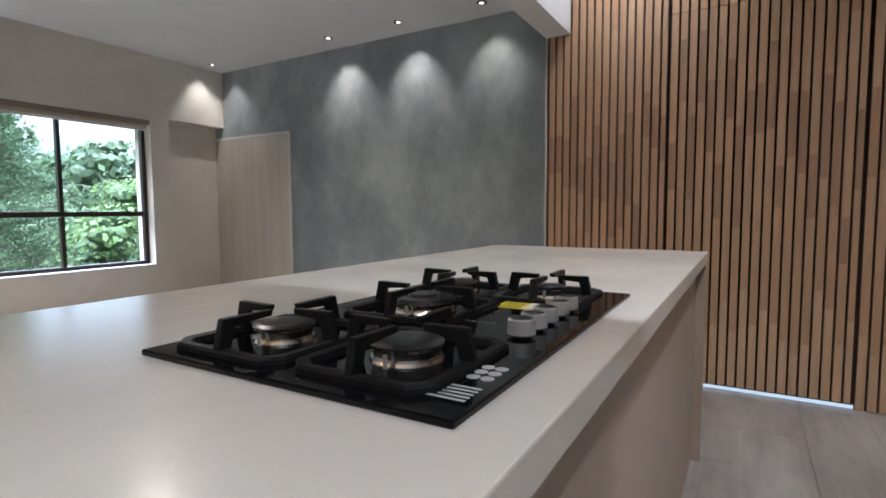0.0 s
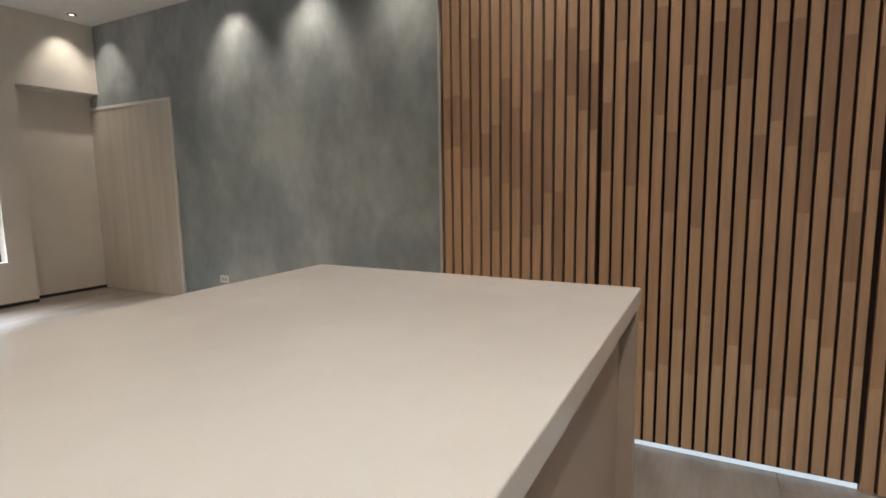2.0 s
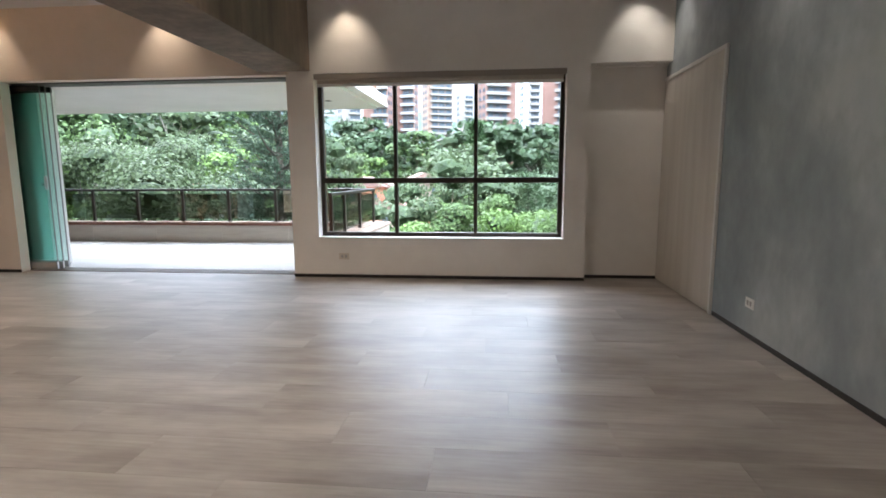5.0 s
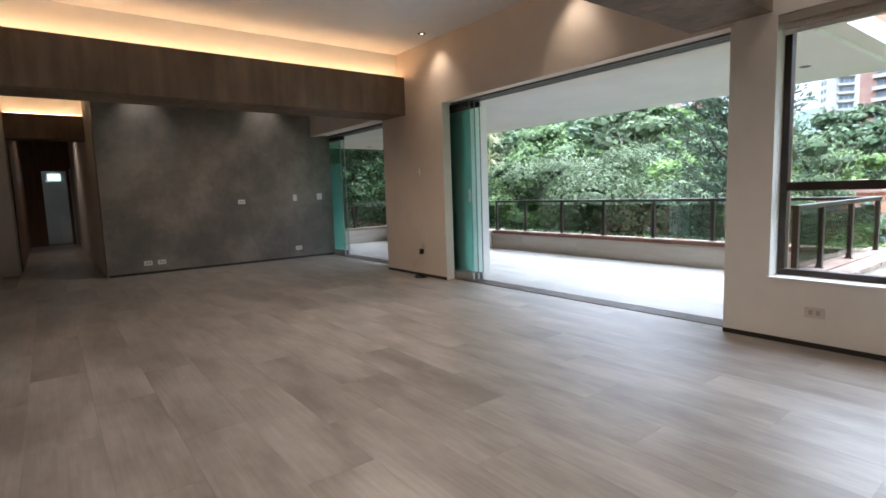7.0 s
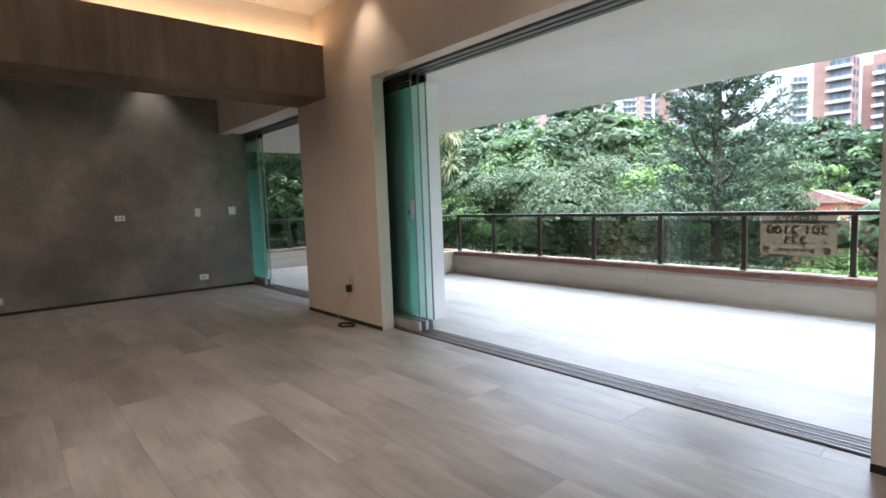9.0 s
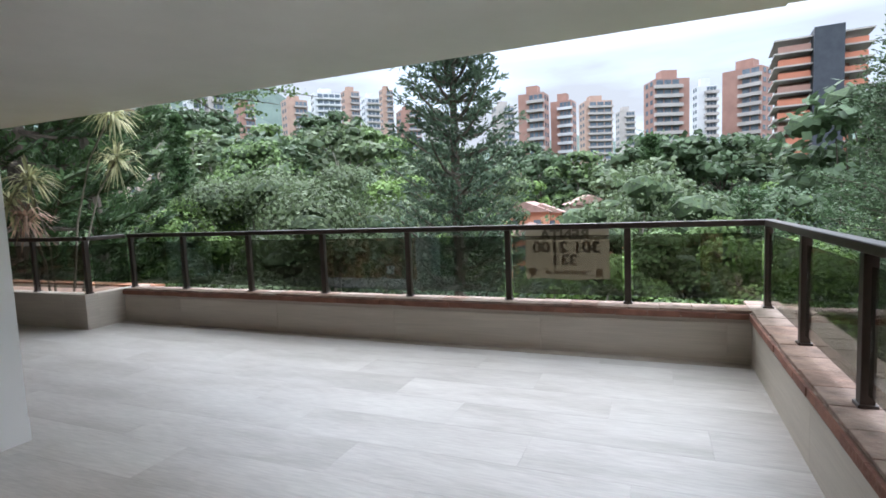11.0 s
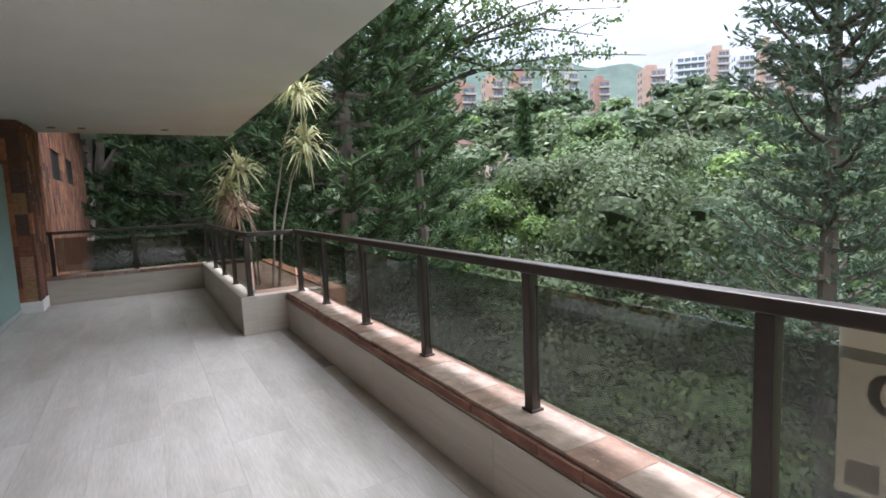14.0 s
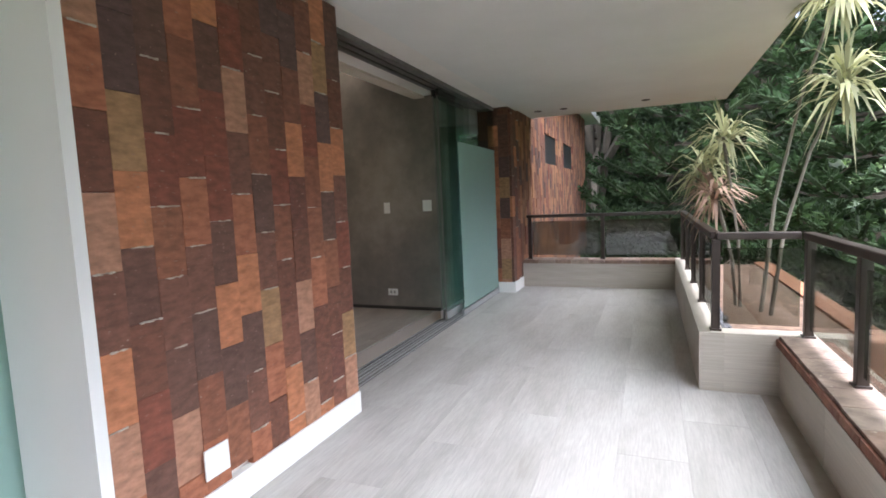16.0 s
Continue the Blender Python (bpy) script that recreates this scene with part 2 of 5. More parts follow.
M_WHITE = surf("white_plastic", (0.80, 0.79, 0.76), rough=0.35)
M_HOLE = surf("dark_hole", (0.02, 0.02, 0.02), rough=0.6)
# Teal for the added sheet that brightens the glass pocket.
M_TEAL_POCKET = surf("teal_pocket_tint", (0.64, 0.86, 0.81), (0.68, 0.90, 0.85), 1.5, 0.4)
M_GLASS = glassy("clear_glass", (0.90, 0.955, 0.93))
M_GLASS_G = glassy("green_glass", (0.86, 0.955, 0.93))
M_GLASS_W = glassy("window_glass", (0.985, 0.99, 0.985))
M_GLASS_S = glassy("smoky_glass", (0.56, 0.57, 0.54), gloss=0.075)
M_FROST = surf("frosted_film", (0.58, 0.72, 0.67), (0.62, 0.76, 0.71), 3, 0.5)
for mt_, share in ((M_FROST, 0.45), (M_TEAL_POCKET, 0.3)):
    N_, L_2 = mt_.node_tree.nodes, mt_.node_tree.links
    tp, mx_ = N_.new("ShaderNodeBsdfTransparent"), N_.new("ShaderNodeMixShader")
    tp.inputs[0].default_value = (0.8, 0.93, 0.9, 1)
    mx_.inputs[0].default_value = share
    L_2.new(N_["Principled BSDF"].outputs[0], mx_.inputs[1])
    L_2.new(tp.outputs[0], mx_.inputs[2])
    tl_, my_ = N_.new("ShaderNodeBsdfTranslucent"), N_.new("ShaderNodeMixShader")
    tl_.inputs[0].default_value = (0.74, 0.95, 0.90, 1)
    my_.inputs[0].default_value = 0.5
    L_2.new(N_["Principled BSDF"].outputs[0], my_.inputs[1])
    L_2.new(tl_.outputs[0], my_.inputs[2])
    L_2.new(my_.outputs[0], mx_.inputs[1])
    L_2.new(mx_.outputs[0], N_["Material Output"].inputs[0])
M_LED = glow("led_strip", (1.0, 0.58, 0.27), 4.6)
M_LAMP = glow("lamp_lens", (1.0, 0.87, 0.7), 0.5)
M_SOFFIT = surf("soffit_paint", (0.70, 0.69, 0.66), (0.76, 0.75, 0.72), 1.2, 0.85, 0.05, 60)
M_BRICK = tones("clay_facing_brick", [(0.150, 0.058, 0.036), (0.215, 0.080, 0.045), (0.400, 0.155, 0.075), (0.115, 0.058, 0.043), (0.200, 0.062, 0.038), (0.430, 0.165, 0.078), (0.165, 0.070, 0.046), (0.130, 0.060, 0.042), (0.330, 0.118, 0.062), (0.105, 0.058, 0.050), (0.240, 0.092, 0.050), (0.185, 0.072, 0.045), (0.310, 0.175, 0.085), (0.140, 0.052, 0.036), (0.380, 0.190, 0.120)], 0.85, 0.9, 48, speck=(0.30, 0.19, 0.14), grain=(2.0, 2.0, 4.5), gscale=10, gamt=0.27)
M_BRICK_I = tones("clay_facing_brick_far", [(0.161, 0.069, 0.044), (0.207, 0.090, 0.053), (0.310, 0.132, 0.069), (0.103, 0.055, 0.044), (0.178, 0.064, 0.041), (0.333, 0.155, 0.081), (0.241, 0.115, 0.064)], 0.85, 0.5, 60, island=True, gamt=0.2)
M_COPING = tones("pink_coping_brick", [(0.262, 0.185, 0.148), (0.283, 0.205, 0.165), (0.255, 0.170, 0.128), (0.295, 0.225, 0.182), (0.235, 0.148, 0.110)], 0.9, 0.9, 45, speck=(0.42, 0.34, 0.28), gamt=0.32, gscale=13)
M_COPE_EDGE = surf("red_brick_edge", (0.17, 0.075, 0.052), (0.27, 0.125, 0.085), 9, 0.9, 0.6, 50)
M_PARAPET = surf("travertine_tile", (0.40, 0.35, 0.29), (0.52, 0.47, 0.40), 1.8, 0.5, 0.06, 60, stretch=(0.4, 0.4, 3.5), lo=0.3, hi=0.7, fine=0.10, fstretch=(0.15, 0.15, 1), vary=0.04)


# ---- mesh helpers ----
def part(name, bm, material, parent=None, label="", loc=None, smooth=False):
    me = bpy.data.meshes.new(name)
    bm.to_mesh(me)
    bm.free()
    if smooth:
        for p in me.polygons: p.use_smooth = True
    mats = material if isinstance(material, (list, tuple)) else [material]
    for mt in mats: me.materials.append(mt)
    ob = new(name, me)
    ob.parent = parent
    if loc: ob.location = loc
    if label: ob["label"] = label
    return ob


def add_box(bm, x0, x1, y0, y1, z0, z1, bevel=0.0, mi=0):
    vs = [bm.verts.new(p) for p in ((x0, y0, z0), (x1, y0, z0), (x1, y1, z0), (x0, y1, z0), (x0, y0, z1), (x1, y0, z1), (x1, y1, z1), (x0, y1, z1))]
    fs = [bm.faces.new([vs[i] for i in f]) for f in ((3, 2, 1, 0), (4, 5, 6, 7), (0, 1, 5, 4), (1, 2, 6, 5), (2, 3, 7, 6), (3, 0, 4, 7))]
    for f in fs: f.material_index = mi
    if bevel:
        es = list({e for f in fs for e in f.edges})
        bmesh.ops.bevel(bm, geom=es, offset=bevel, segments=2, profile=0.5, affect="EDGES")
    return vs


def box(name, x0, x1, y0, y1, z0, z1, material, parent=None, bevel=0.0, label=""):
    bm = bmesh.new()
    add_box(bm, x0, x1, y0, y1, z0, z1, bevel)
    return part(name, bm, material, parent, label)


def slab(name, x0, x1, y0, y1, z0, z1, material, **k):
    """A part of the setting."""
    return tagged(box(name, x0, x1, y0, y1, z0, z1, material, **k), kind="structure")


def add_cyl(bm, p, r, h, n=24, r2=None, axis="z", mi=0):
    """Cylinder or cone from p along an axis."""
    r2 = r if r2 is None else r2
    rings = []
    for rr, d in ((r, 0), (r2, h)):
        ring = []
        for i in range(n):
            a = 2 * math.pi * i / n
            u, v = rr * math.cos(a), rr * math.sin(a)
            q = {"z": (u, v, d), "y": (u, d, v), "x": (d, u, v)}[axis]
            ring.append(bm.verts.new((p[0] + q[0], p[1] + q[1], p[2] + q[2])))
        rings.append(ring)
    fs = [bm.faces.new((rings[0][i], rings[0][(i + 1) % n], rings[1][(i + 1) % n], rings[1][i])) for i in range(n)]
    fs += [bm.faces.new(rings[0][::-1]), bm.faces.new(rings[1])]
    for f in fs: f.material_index = mi
    bmesh.ops.recalc_face_normals(bm, faces=fs)


def tube(bm, pts, radii, n=6):
    """A tapered tube along points."""
    prev = None
    for i, p in enumerate(pts):
        p = Vector(p)
        d = (Vector(pts[min(i + 1, len(pts) - 1)]) - Vector(pts[max(i - 1, 0)])).normalized()
        s = d.orthogonal().normalized()
        u = d.cross(s)
        ring = [bm.verts.new(p + radii[i] * (math.cos(2 * math.pi * k / n) * s + math.sin(2 * math.pi * k / n) * u)) for k in range(n)]
        if prev:
            best = min(range(n), key=lambda o: (prev[0].co - ring[o].co).length)
            ring = ring[best:] + ring[:best]
            for k in range(n):
                bm.faces.new((prev[k], prev[(k + 1) % n], ring[(k + 1) % n], ring[k]))
        else:
            bm.faces.new(ring[::-1])
        prev = ring
    bm.faces.new(prev)


def thing(name, loc=(0, 0, 0), label="", category="", group=""):
    e = new(name)
    e.location = loc
    return tagged(e, label, category, group)


# ---- the plan ----
H = 2.98            # ceiling
YF, YO = 5.60, 6.32  # inner and outer face of the facade
XE = 2.56           # grey wall, east
XW = -8.76          # grey wall, west
XS = 1.31           # slatted wall

slab("floor", -18.5, 2.9, -4.2, 5.72, -0.30, -0.008, M_GROUT)
slab("floor_recess", 1.765, XE, 5.72, 5.77, -0.30, 0.0, M_PLANK)
slab("balcony_floor", -10.6, -1.0, 5.72, 8.9, -0.30, -0.008, M_GROUT)
slab("ceiling", -18.5, 2.9, -4.2, 6.6, H, H + 0.3, M_CEIL)

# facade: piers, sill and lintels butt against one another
slab("wall_north_lintel", XW, -1.40, YF, 5.72, 2.20, H, M_PLASTER_LIT_WARM)
slab("wall_north_lintel_east", -1.40, 1.53, YF, 5.72, 2.20, H, M_PLASTER)
slab("wall_north_lintel_outer", XW - 1.6, 2.9, 5.72, YO, 2.222, H, M_PLASTER)
slab("wall_north_pier_west", -6.22, -4.805, YF, 5.72, 0, 2.20, M_PLASTER_LIT_WARM)
slab("wall_north_pier_east", -1.43, -1.13, YF, 5.80, 0, 2.20, M_PLASTER)
slab("wall_north_pier_brick", -1.43, -1.17, 5.80, 6.05, -0.3, 2.222, M_BRICK_I)
slab("wall_north_sill", -1.13, 1.53, YF, 5.85, 0, 0.44, M_PLASTER)
slab("wall_north_end", 1.53, 1.765, YF, 5.77, 0, H, M_PLASTER)
slab("wall_north_over_recess", 1.765, XE, YF, 5.77, 2.24, H, M_PLASTER)
slab("wall_north_recess", 1.53, 2.9, 5.77, 5.95, 0, H, M_PLASTER)
slab("wall_north_leaf", -6.22, -4.83, 6.06, 6.29, 0, 2.222, M_PLASTER)
slab("wall_north_leaf_end", -4.83, -4.79, 5.95, 6.325, 0, 2.222, M_WHITE)
slab("wall_east", XE, 2.9, -4.2, 5.77, 0, H, M_CEMENT)
slab("wall_slatted_core", XS + 0.03, XE, -4.2, 0.535, 0, H, M_PLASTER)
slab("wall_south", -18.5, 2.9, -4.4, -4.2, 0, H, M_PLASTER)
slab("wall_west", XW - 0.25, XW, 2.28, 5.96, 0, H, M_CEMENT2)
slab("wall_hall_north", -17.4, XW - 0.25, 2.28, 2.40, 0, H, M_PLASTER)
slab("wall_hall_south", -17.4, -10.4, 1.10, 1.22, 0, H, M_PLASTER)
slab("wall_hall_corner", -10.4, -10.28, -4.2, 1.22, 0, H, M_PLASTER_LIT_WARM)
slab("beam_east", -1.72, -1.165, -4.2, YF, 2.23, H, M_BEAM)
slab("beam_west", -6.2, -5.61, -4.2, YF, 2.16, 2.65, M_BEAM)
slab("beam_hall", -10.9, -10.5, 1.22, 2.28, 2.20, 2.60, M_BEAM)
slab("beam_upstand", -5.85, -5.80, -4.2, YF, 2.65, H, M_CEIL)
slab("beam_hall_upstand", -10.72, -10.68, 1.22, 2.28, 2.60, H, M_CEIL)
slab("beam_kitchen", -1.165, XS, 0.38, 0.545, 2.25, H, M_CEIL)

# ---- surroundings: land, mountains, woods ----
P0 = Vector((-2.0, 6.2, 1.13))


def at_az(az, dist, z=0.0):
    a = radians(az)
    return Vector((P0.x - math.sin(a) * dist, P0.y + math.cos(a) * dist, z))


def land(x, y):
    """Height of the land: a valley below, rising away, more steeply to the west."""
    dx, dy = x - P0.x, y - P0.y
    r = math.hypot(dx, dy)
    az = math.degrees(math.atan2(-dx, dy))
    west = max(0.0, min(1.0, (az - 17) / 12)) if az > -90 else 0
    back = max(0.0, min(1.0, (az - 78) / 14)) if az > 0 else 0
    z = -15 + 0.060 * max(0, r - 25) + 0.105 * west * max(0, r - 45) + 0.42 * back * min(max(0, r - 8), 40)
    return min(z, 60) + 1.5 * math.sin(x * 0.05) * math.cos(y * 0.06) * min(1, r / 60)


def ground_sheet():
    bm = bmesh.new()
    radii = [0, 12, 20, 30, 42, 58, 80, 110, 150, 200, 270, 360, 500, 700, 1000, 1600, 3000]
    n = 72
    prev = None
    for r in radii:
        if r == 0:
            prev = [bm.verts.new((P0.x, P0.y, -15))]
            continue
        ring = []
        for i in range(n):
            a = 2 * math.pi * i / n
            x, y = P0.x - math.sin(a) * r, P0.y + math.cos(a) * r
            ring.append(bm.verts.new((x, y, land(x, y))))
        for i in range(n):
            j = (i + 1) % n
            if len(prev) == 1: bm.faces.new((prev[0], ring[i], ring[j]))
            else: bm.faces.new((prev[i], ring[i], ring[j], prev[j]))
        prev = ring
    bmesh.ops.recalc_face_normals(bm, faces=bm.faces)
    return tagged(part("ground", bm, M_LAND, smooth=True), kind="structure")


def mountains():
    bm = bmesh.new()
    rng = random.Random(5)
    for ri, (r, k) in enumerate(((1700, 0.75), (2300, 1.0))):
        prev = None
        for i in range(181):
            az = -80 + i
            el = 6.6 + 9.6 * math.exp(-((az - 54) / 22.0) ** 2) + 0.6 * math.sin(az * 0.21) + 0.5 * math.sin(az * 0.8 + ri)
            p = at_az(az, r)
            top = r * math.tan(radians(el * k)) + rng.uniform(-4, 4)
            row = [bm.verts.new((p.x, p.y, -60)), bm.verts.new((p.x, p.y, top * 0.55)), bm.verts.new((P0.x + (p.x - P0.x) * 1.15, P0.y + (p.y - P0.y) * 1.15, top))]
            if prev:
                for a in range(2): bm.faces.new((prev[a], row[a], row[a + 1], prev[a + 1]))
            prev = row
    return tagged(part("backdrop", bm, M_MOUNT), "wooded mountains on the horizon, tinted blue-green for distance", kind="structure")


M_LAND = surf("undergrowth", (0.020, 0.034, 0.014), (0.055, 0.085, 0.03), 0.25, 1.0, 0.6, 3)
# Forest green with the blue of distance haze mixed into the colour.
M_MOUNT = surf("hazed_mountain_woods", (0.026, 0.046, 0.038), (0.048, 0.074, 0.060), 0.012, 1.0)
M_BARK = surf("bark", (0.16, 0.14, 0.11), (0.27, 0.245, 0.20), 6, 0.95, 0.8, 25, stretch=(1, 1, 0.3))
M_BARK_D = surf("dark_bark", (0.05, 0.04, 0.03), (0.10, 0.08, 0.06), 6, 0.95, 0.8, 25, stretch=(1, 1, 0.3))


def leaf_mat(name, c1, c2):
    m = surf(name, c1, c2, 0.6, 0.6, 0, vary=0.0, lo=0.3, hi=0.7, spec=0.25)
    N, L = m.node_tree.nodes, m.node_tree.links
    b = N["Principled BSDF"]
    geo = N.new("ShaderNodeNewGeometry")
    src = b.inputs["Base Color"].links[0].from_socket
    hsv = N.new("ShaderNodeHueSaturation")
    mr = N.new("ShaderNodeMapRange")
    mr.inputs[3].default_value, mr.inputs[4].default_value = 0.5, 1.3
    L.new(geo.outputs["Random Per Island"], mr.inputs[0])
    L.new(mr.outputs[0], hsv.inputs["Value"])
    L.new(src, hsv.inputs["Color"])
    L.new(hsv.outputs[0], b.inputs["Base Color"])
    tr = N.new("ShaderNodeBsdfTranslucent")
    L.new(hsv.outputs[0], tr.inputs[0])
    mx = N.new("ShaderNodeMixShader")
    mx.inputs[0].default_value = 0.3
    L.new(b.outputs[0], mx.inputs[1])
    L.new(tr.outputs[0], mx.inputs[2])
    L.new(mx.outputs[0], N["Material Output"].inputs[0])
    return m


M_LEAF = leaf_mat("leaves_green", (0.070, 0.115, 0.038), (0.115, 0.175, 0.060))
M_LEAF_B = leaf_mat("leaves_bright", (0.090, 0.155, 0.038), (0.145, 0.225, 0.060))
M_LEAF_G = leaf_mat("leaves_greyish", (0.066, 0.098, 0.042), (0.115, 0.150, 0.076))
M_LEAF_D = leaf_mat("leaves_dark", (0.045, 0.075, 0.038), (0.075, 0.115, 0.055))
# Near-black green: the shade between leaves, put into filler inside the crowns.
M_CROWN_SHADE = surf("crown_shade", (0.018, 0.032, 0.012), (0.045, 0.075, 0.026), 3.0, 0.9, 0.8, 6)
M_BARK_P = surf("pale_bark", (0.30, 0.28, 0.24), (0.44, 0.42, 0.37), 6, 0.95, 0.6, 25, stretch=(1, 1, 0.3))
M_NEEDLE = leaf_mat("needles", (0.032, 0.066, 0.026), (0.066, 0.115, 0.042))
M_NEEDLE_G = leaf_mat("needles_greyish", (0.050, 0.080, 0.050), (0.085, 0.125, 0.075))


def leaf_cloud(name, pts, dirs, length, width, material, parent, rg, facing=False):
    """One small leaf at every point, as one mesh: along its direction, or facing it."""
    n = len(pts)
    d = dirs / np.maximum(np.linalg.norm(dirs, axis=1, keepdims=True), 1e-6)
    if facing:
        nrm = d
        d = np.cross(nrm, rg.normal(size=(n, 3)))
        d /= np.maximum(np.linalg.norm(d, axis=1, keepdims=True), 1e-6)
        pts = pts - d * length * 0.5
    side = np.cross(d, nrm if facing else rg.normal(size=(n, 3)))
    side /= np.maximum(np.linalg.norm(side, axis=1, keepdims=True), 1e-6)
    s = rg.uniform(0.6, 1.3, (n, 1))
    tip, base = pts + d * length * s, pts
    mid = pts + d * length * s * 0.5
    v = np.stack([base, mid + side * width * s, tip, mid - side * width * s], axis=1).reshape(-1, 3)
    me = bpy.data.meshes.new(name)
    me.vertices.add(4 * n)
    me.vertices.foreach_set("co", v.astype(np.float32).ravel())
    me.loops.add(4 * n)
    me.loops.foreach_set("vertex_index", np.arange(4 * n, dtype=np.int32))
    me.polygons.add(n)
    me.polygons.foreach_set("loop_start", np.arange(0, 4 * n, 4, dtype=np.int32))
    me.update(calc_edges=True)
    me.materials.append(material)
    ob = new(name, me)
    ob.parent = parent
    return ob


def add_clump(bm, c, radii, rr):
    """A lumpy low ball, dark filler for the shade inside a crown."""
    t = (1 + 5 ** 0.5) / 2
    vs = []
    for q in ((-1, t, 0), (1, t, 0), (-1, -t, 0), (1, -t, 0), (0, -1, t), (0, 1, t), (0, -1, -t), (0, 1, -t), (t, 0, -1), (t, 0, 1), (-t, 0, -1), (-t, 0, 1)):
        k = rr.uniform(0.75, 1.1) / 1.902
        vs.append(bm.verts.new((c[0] + q[0] * k * radii[0], c[1] + q[1] * k * radii[1], c[2] + q[2] * k * radii[2])))
    for f in ((0, 11, 5), (0, 5, 1), (0, 1, 7), (0, 7, 10), (0, 10, 11), (1, 5, 9), (5, 11, 4), (11, 10, 2), (10, 7, 6), (7, 1, 8), (3, 9, 4), (3, 4, 2), (3, 2, 6), (3, 6, 8), (3, 8, 9), (4, 9, 5), (2, 4, 11), (6, 2, 10), (8, 6, 7), (9, 8, 1)):
        bm.faces.new([vs[i] for i in f])


def broadleaf(h, r, n, seed, leaf, bark=None, size=0.22, blobs=28, open_=0.0, crown_lo=0.35, label="", flat=0.75):
    """A broadleaved tree: tapered trunk, limbs, and a crown of leaf clumps. Its base is at the origin."""
    rg, rr = np.random.default_rng(seed), random.Random(seed)
    t = thing("broadleaf_tree", label=label or "leafy green broadleaved tree on the hillside", category="tree")
    bm = bmesh.new()
    lean = Vector((rr.uniform(-0.06, 0.06) * h, rr.uniform(-0.06, 0.06) * h, 0))
    trunk_top = lean + Vector((0, 0, h * 0.72))
    tr = 0.018 * h + 0.05
    tube(bm, [(0, 0, -1.0), lean * 0.3 + Vector((0, 0, h * 0.25)), lean * 0.7 + Vector((0, 0, h * 0.5)), trunk_top], [tr, tr * 0.75, tr * 0.5, tr * 0.15], 7)
    cents = []
    for i in range(blobs):
        a, u = rr.uniform(0, 6.28), rr.uniform(0.15, 1) ** 0.6
        zz = rr.uniform(-1, 1)
        k = math.sqrt(max(0, 1 - zz * zz * 0.9)) * u
        c = Vector((math.cos(a) * r * k, math.sin(a) * r * k, h * (crown_lo + (1 - crown_lo) * (0.5 + 0.47 * zz)))) + lean
        cents.append((c, r * rr.uniform(0.16, 0.34)))
        if i % 2 == 0:
            s = lean * 0.5 + Vector((0, 0, h * rr.uniform(0.25, 0.55)))
            mid = s.lerp(c, 0.55) + Vector((rr.uniform(-1, 1), rr.uniform(-1, 1), -0.3)) * r * 0.12
            tube(bm, [s, mid, c], [tr * 0.4, tr * 0.24, tr * 0.06], 5)
    part("trunk", bm, bark or M_BARK, t)
    per = n // blobs
    P, D = [], []
    for c, br in cents:
        u = rg.normal(size=(per, 3))
        u /= np.linalg.norm(u, axis=1, keepdims=True)
        u[:, 2] = np.where(rg.random(per) < 0.35, np.abs(u[:, 2]), u[:, 2])
        rad = br * rg.uniform(0.78 - 0.3 * open_, 1.12 + 0.2 * open_, (per, 1))
        p = np.array(c) + u * rad * np.array([1.15, 1.15, flat])
        P.append(p)
        D.append(u + rg.normal(size=(per, 3)) * 0.55 + np.array([0, 0, 0.35]))
    leaf_cloud("crown", np.concatenate(P), np.concatenate(D), size, size * 0.40, leaf, t, rg, facing=True)
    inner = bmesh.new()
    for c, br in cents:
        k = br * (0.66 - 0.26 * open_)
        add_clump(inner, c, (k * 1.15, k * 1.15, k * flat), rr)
    part("inner_crown", inner, M_CROWN_SHADE, t)
    if open_:
        bare = bmesh.new()
        for i in range(12):
            a, f = rr.uniform(0, 6.28), rr.uniform(0.35, 0.8)
            out = Vector((math.cos(a), math.sin(a), 0))
            s0 = lean * f + Vector((0, 0, h * f * 0.75))
            e = s0 + out * r * rr.uniform(0.9, 1.12) + Vector((0, 0, h * rr.uniform(0.05, 0.22)))
            m1 = s0.lerp(e, 0.4) + Vector((rr.uniform(-0.4, 0.4), rr.uniform(-0.4, 0.4), 0.3))
            m2 = s0.lerp(e, 0.75) + Vector((rr.uniform(-0.4, 0.4), rr.uniform(-0.4, 0.4), -0.2))
            tube(bare, [s0, m1, m2, e], [tr * 0.4, tr * 0.26, tr * 0.16, tr * 0.05], 5)
            for q in (0.5, 0.8):
                b0 = s0.lerp(e, q)
                tube(bare, [b0, b0 + Vector((rr.uniform(-0.8, 0.8), rr.uniform(-0.8, 0.8), rr.uniform(0.2, 0.9)))], [tr * 0.12, tr * 0.03], 4)
        part("bare_branches", bare, M_BARK_P, t)
    return t


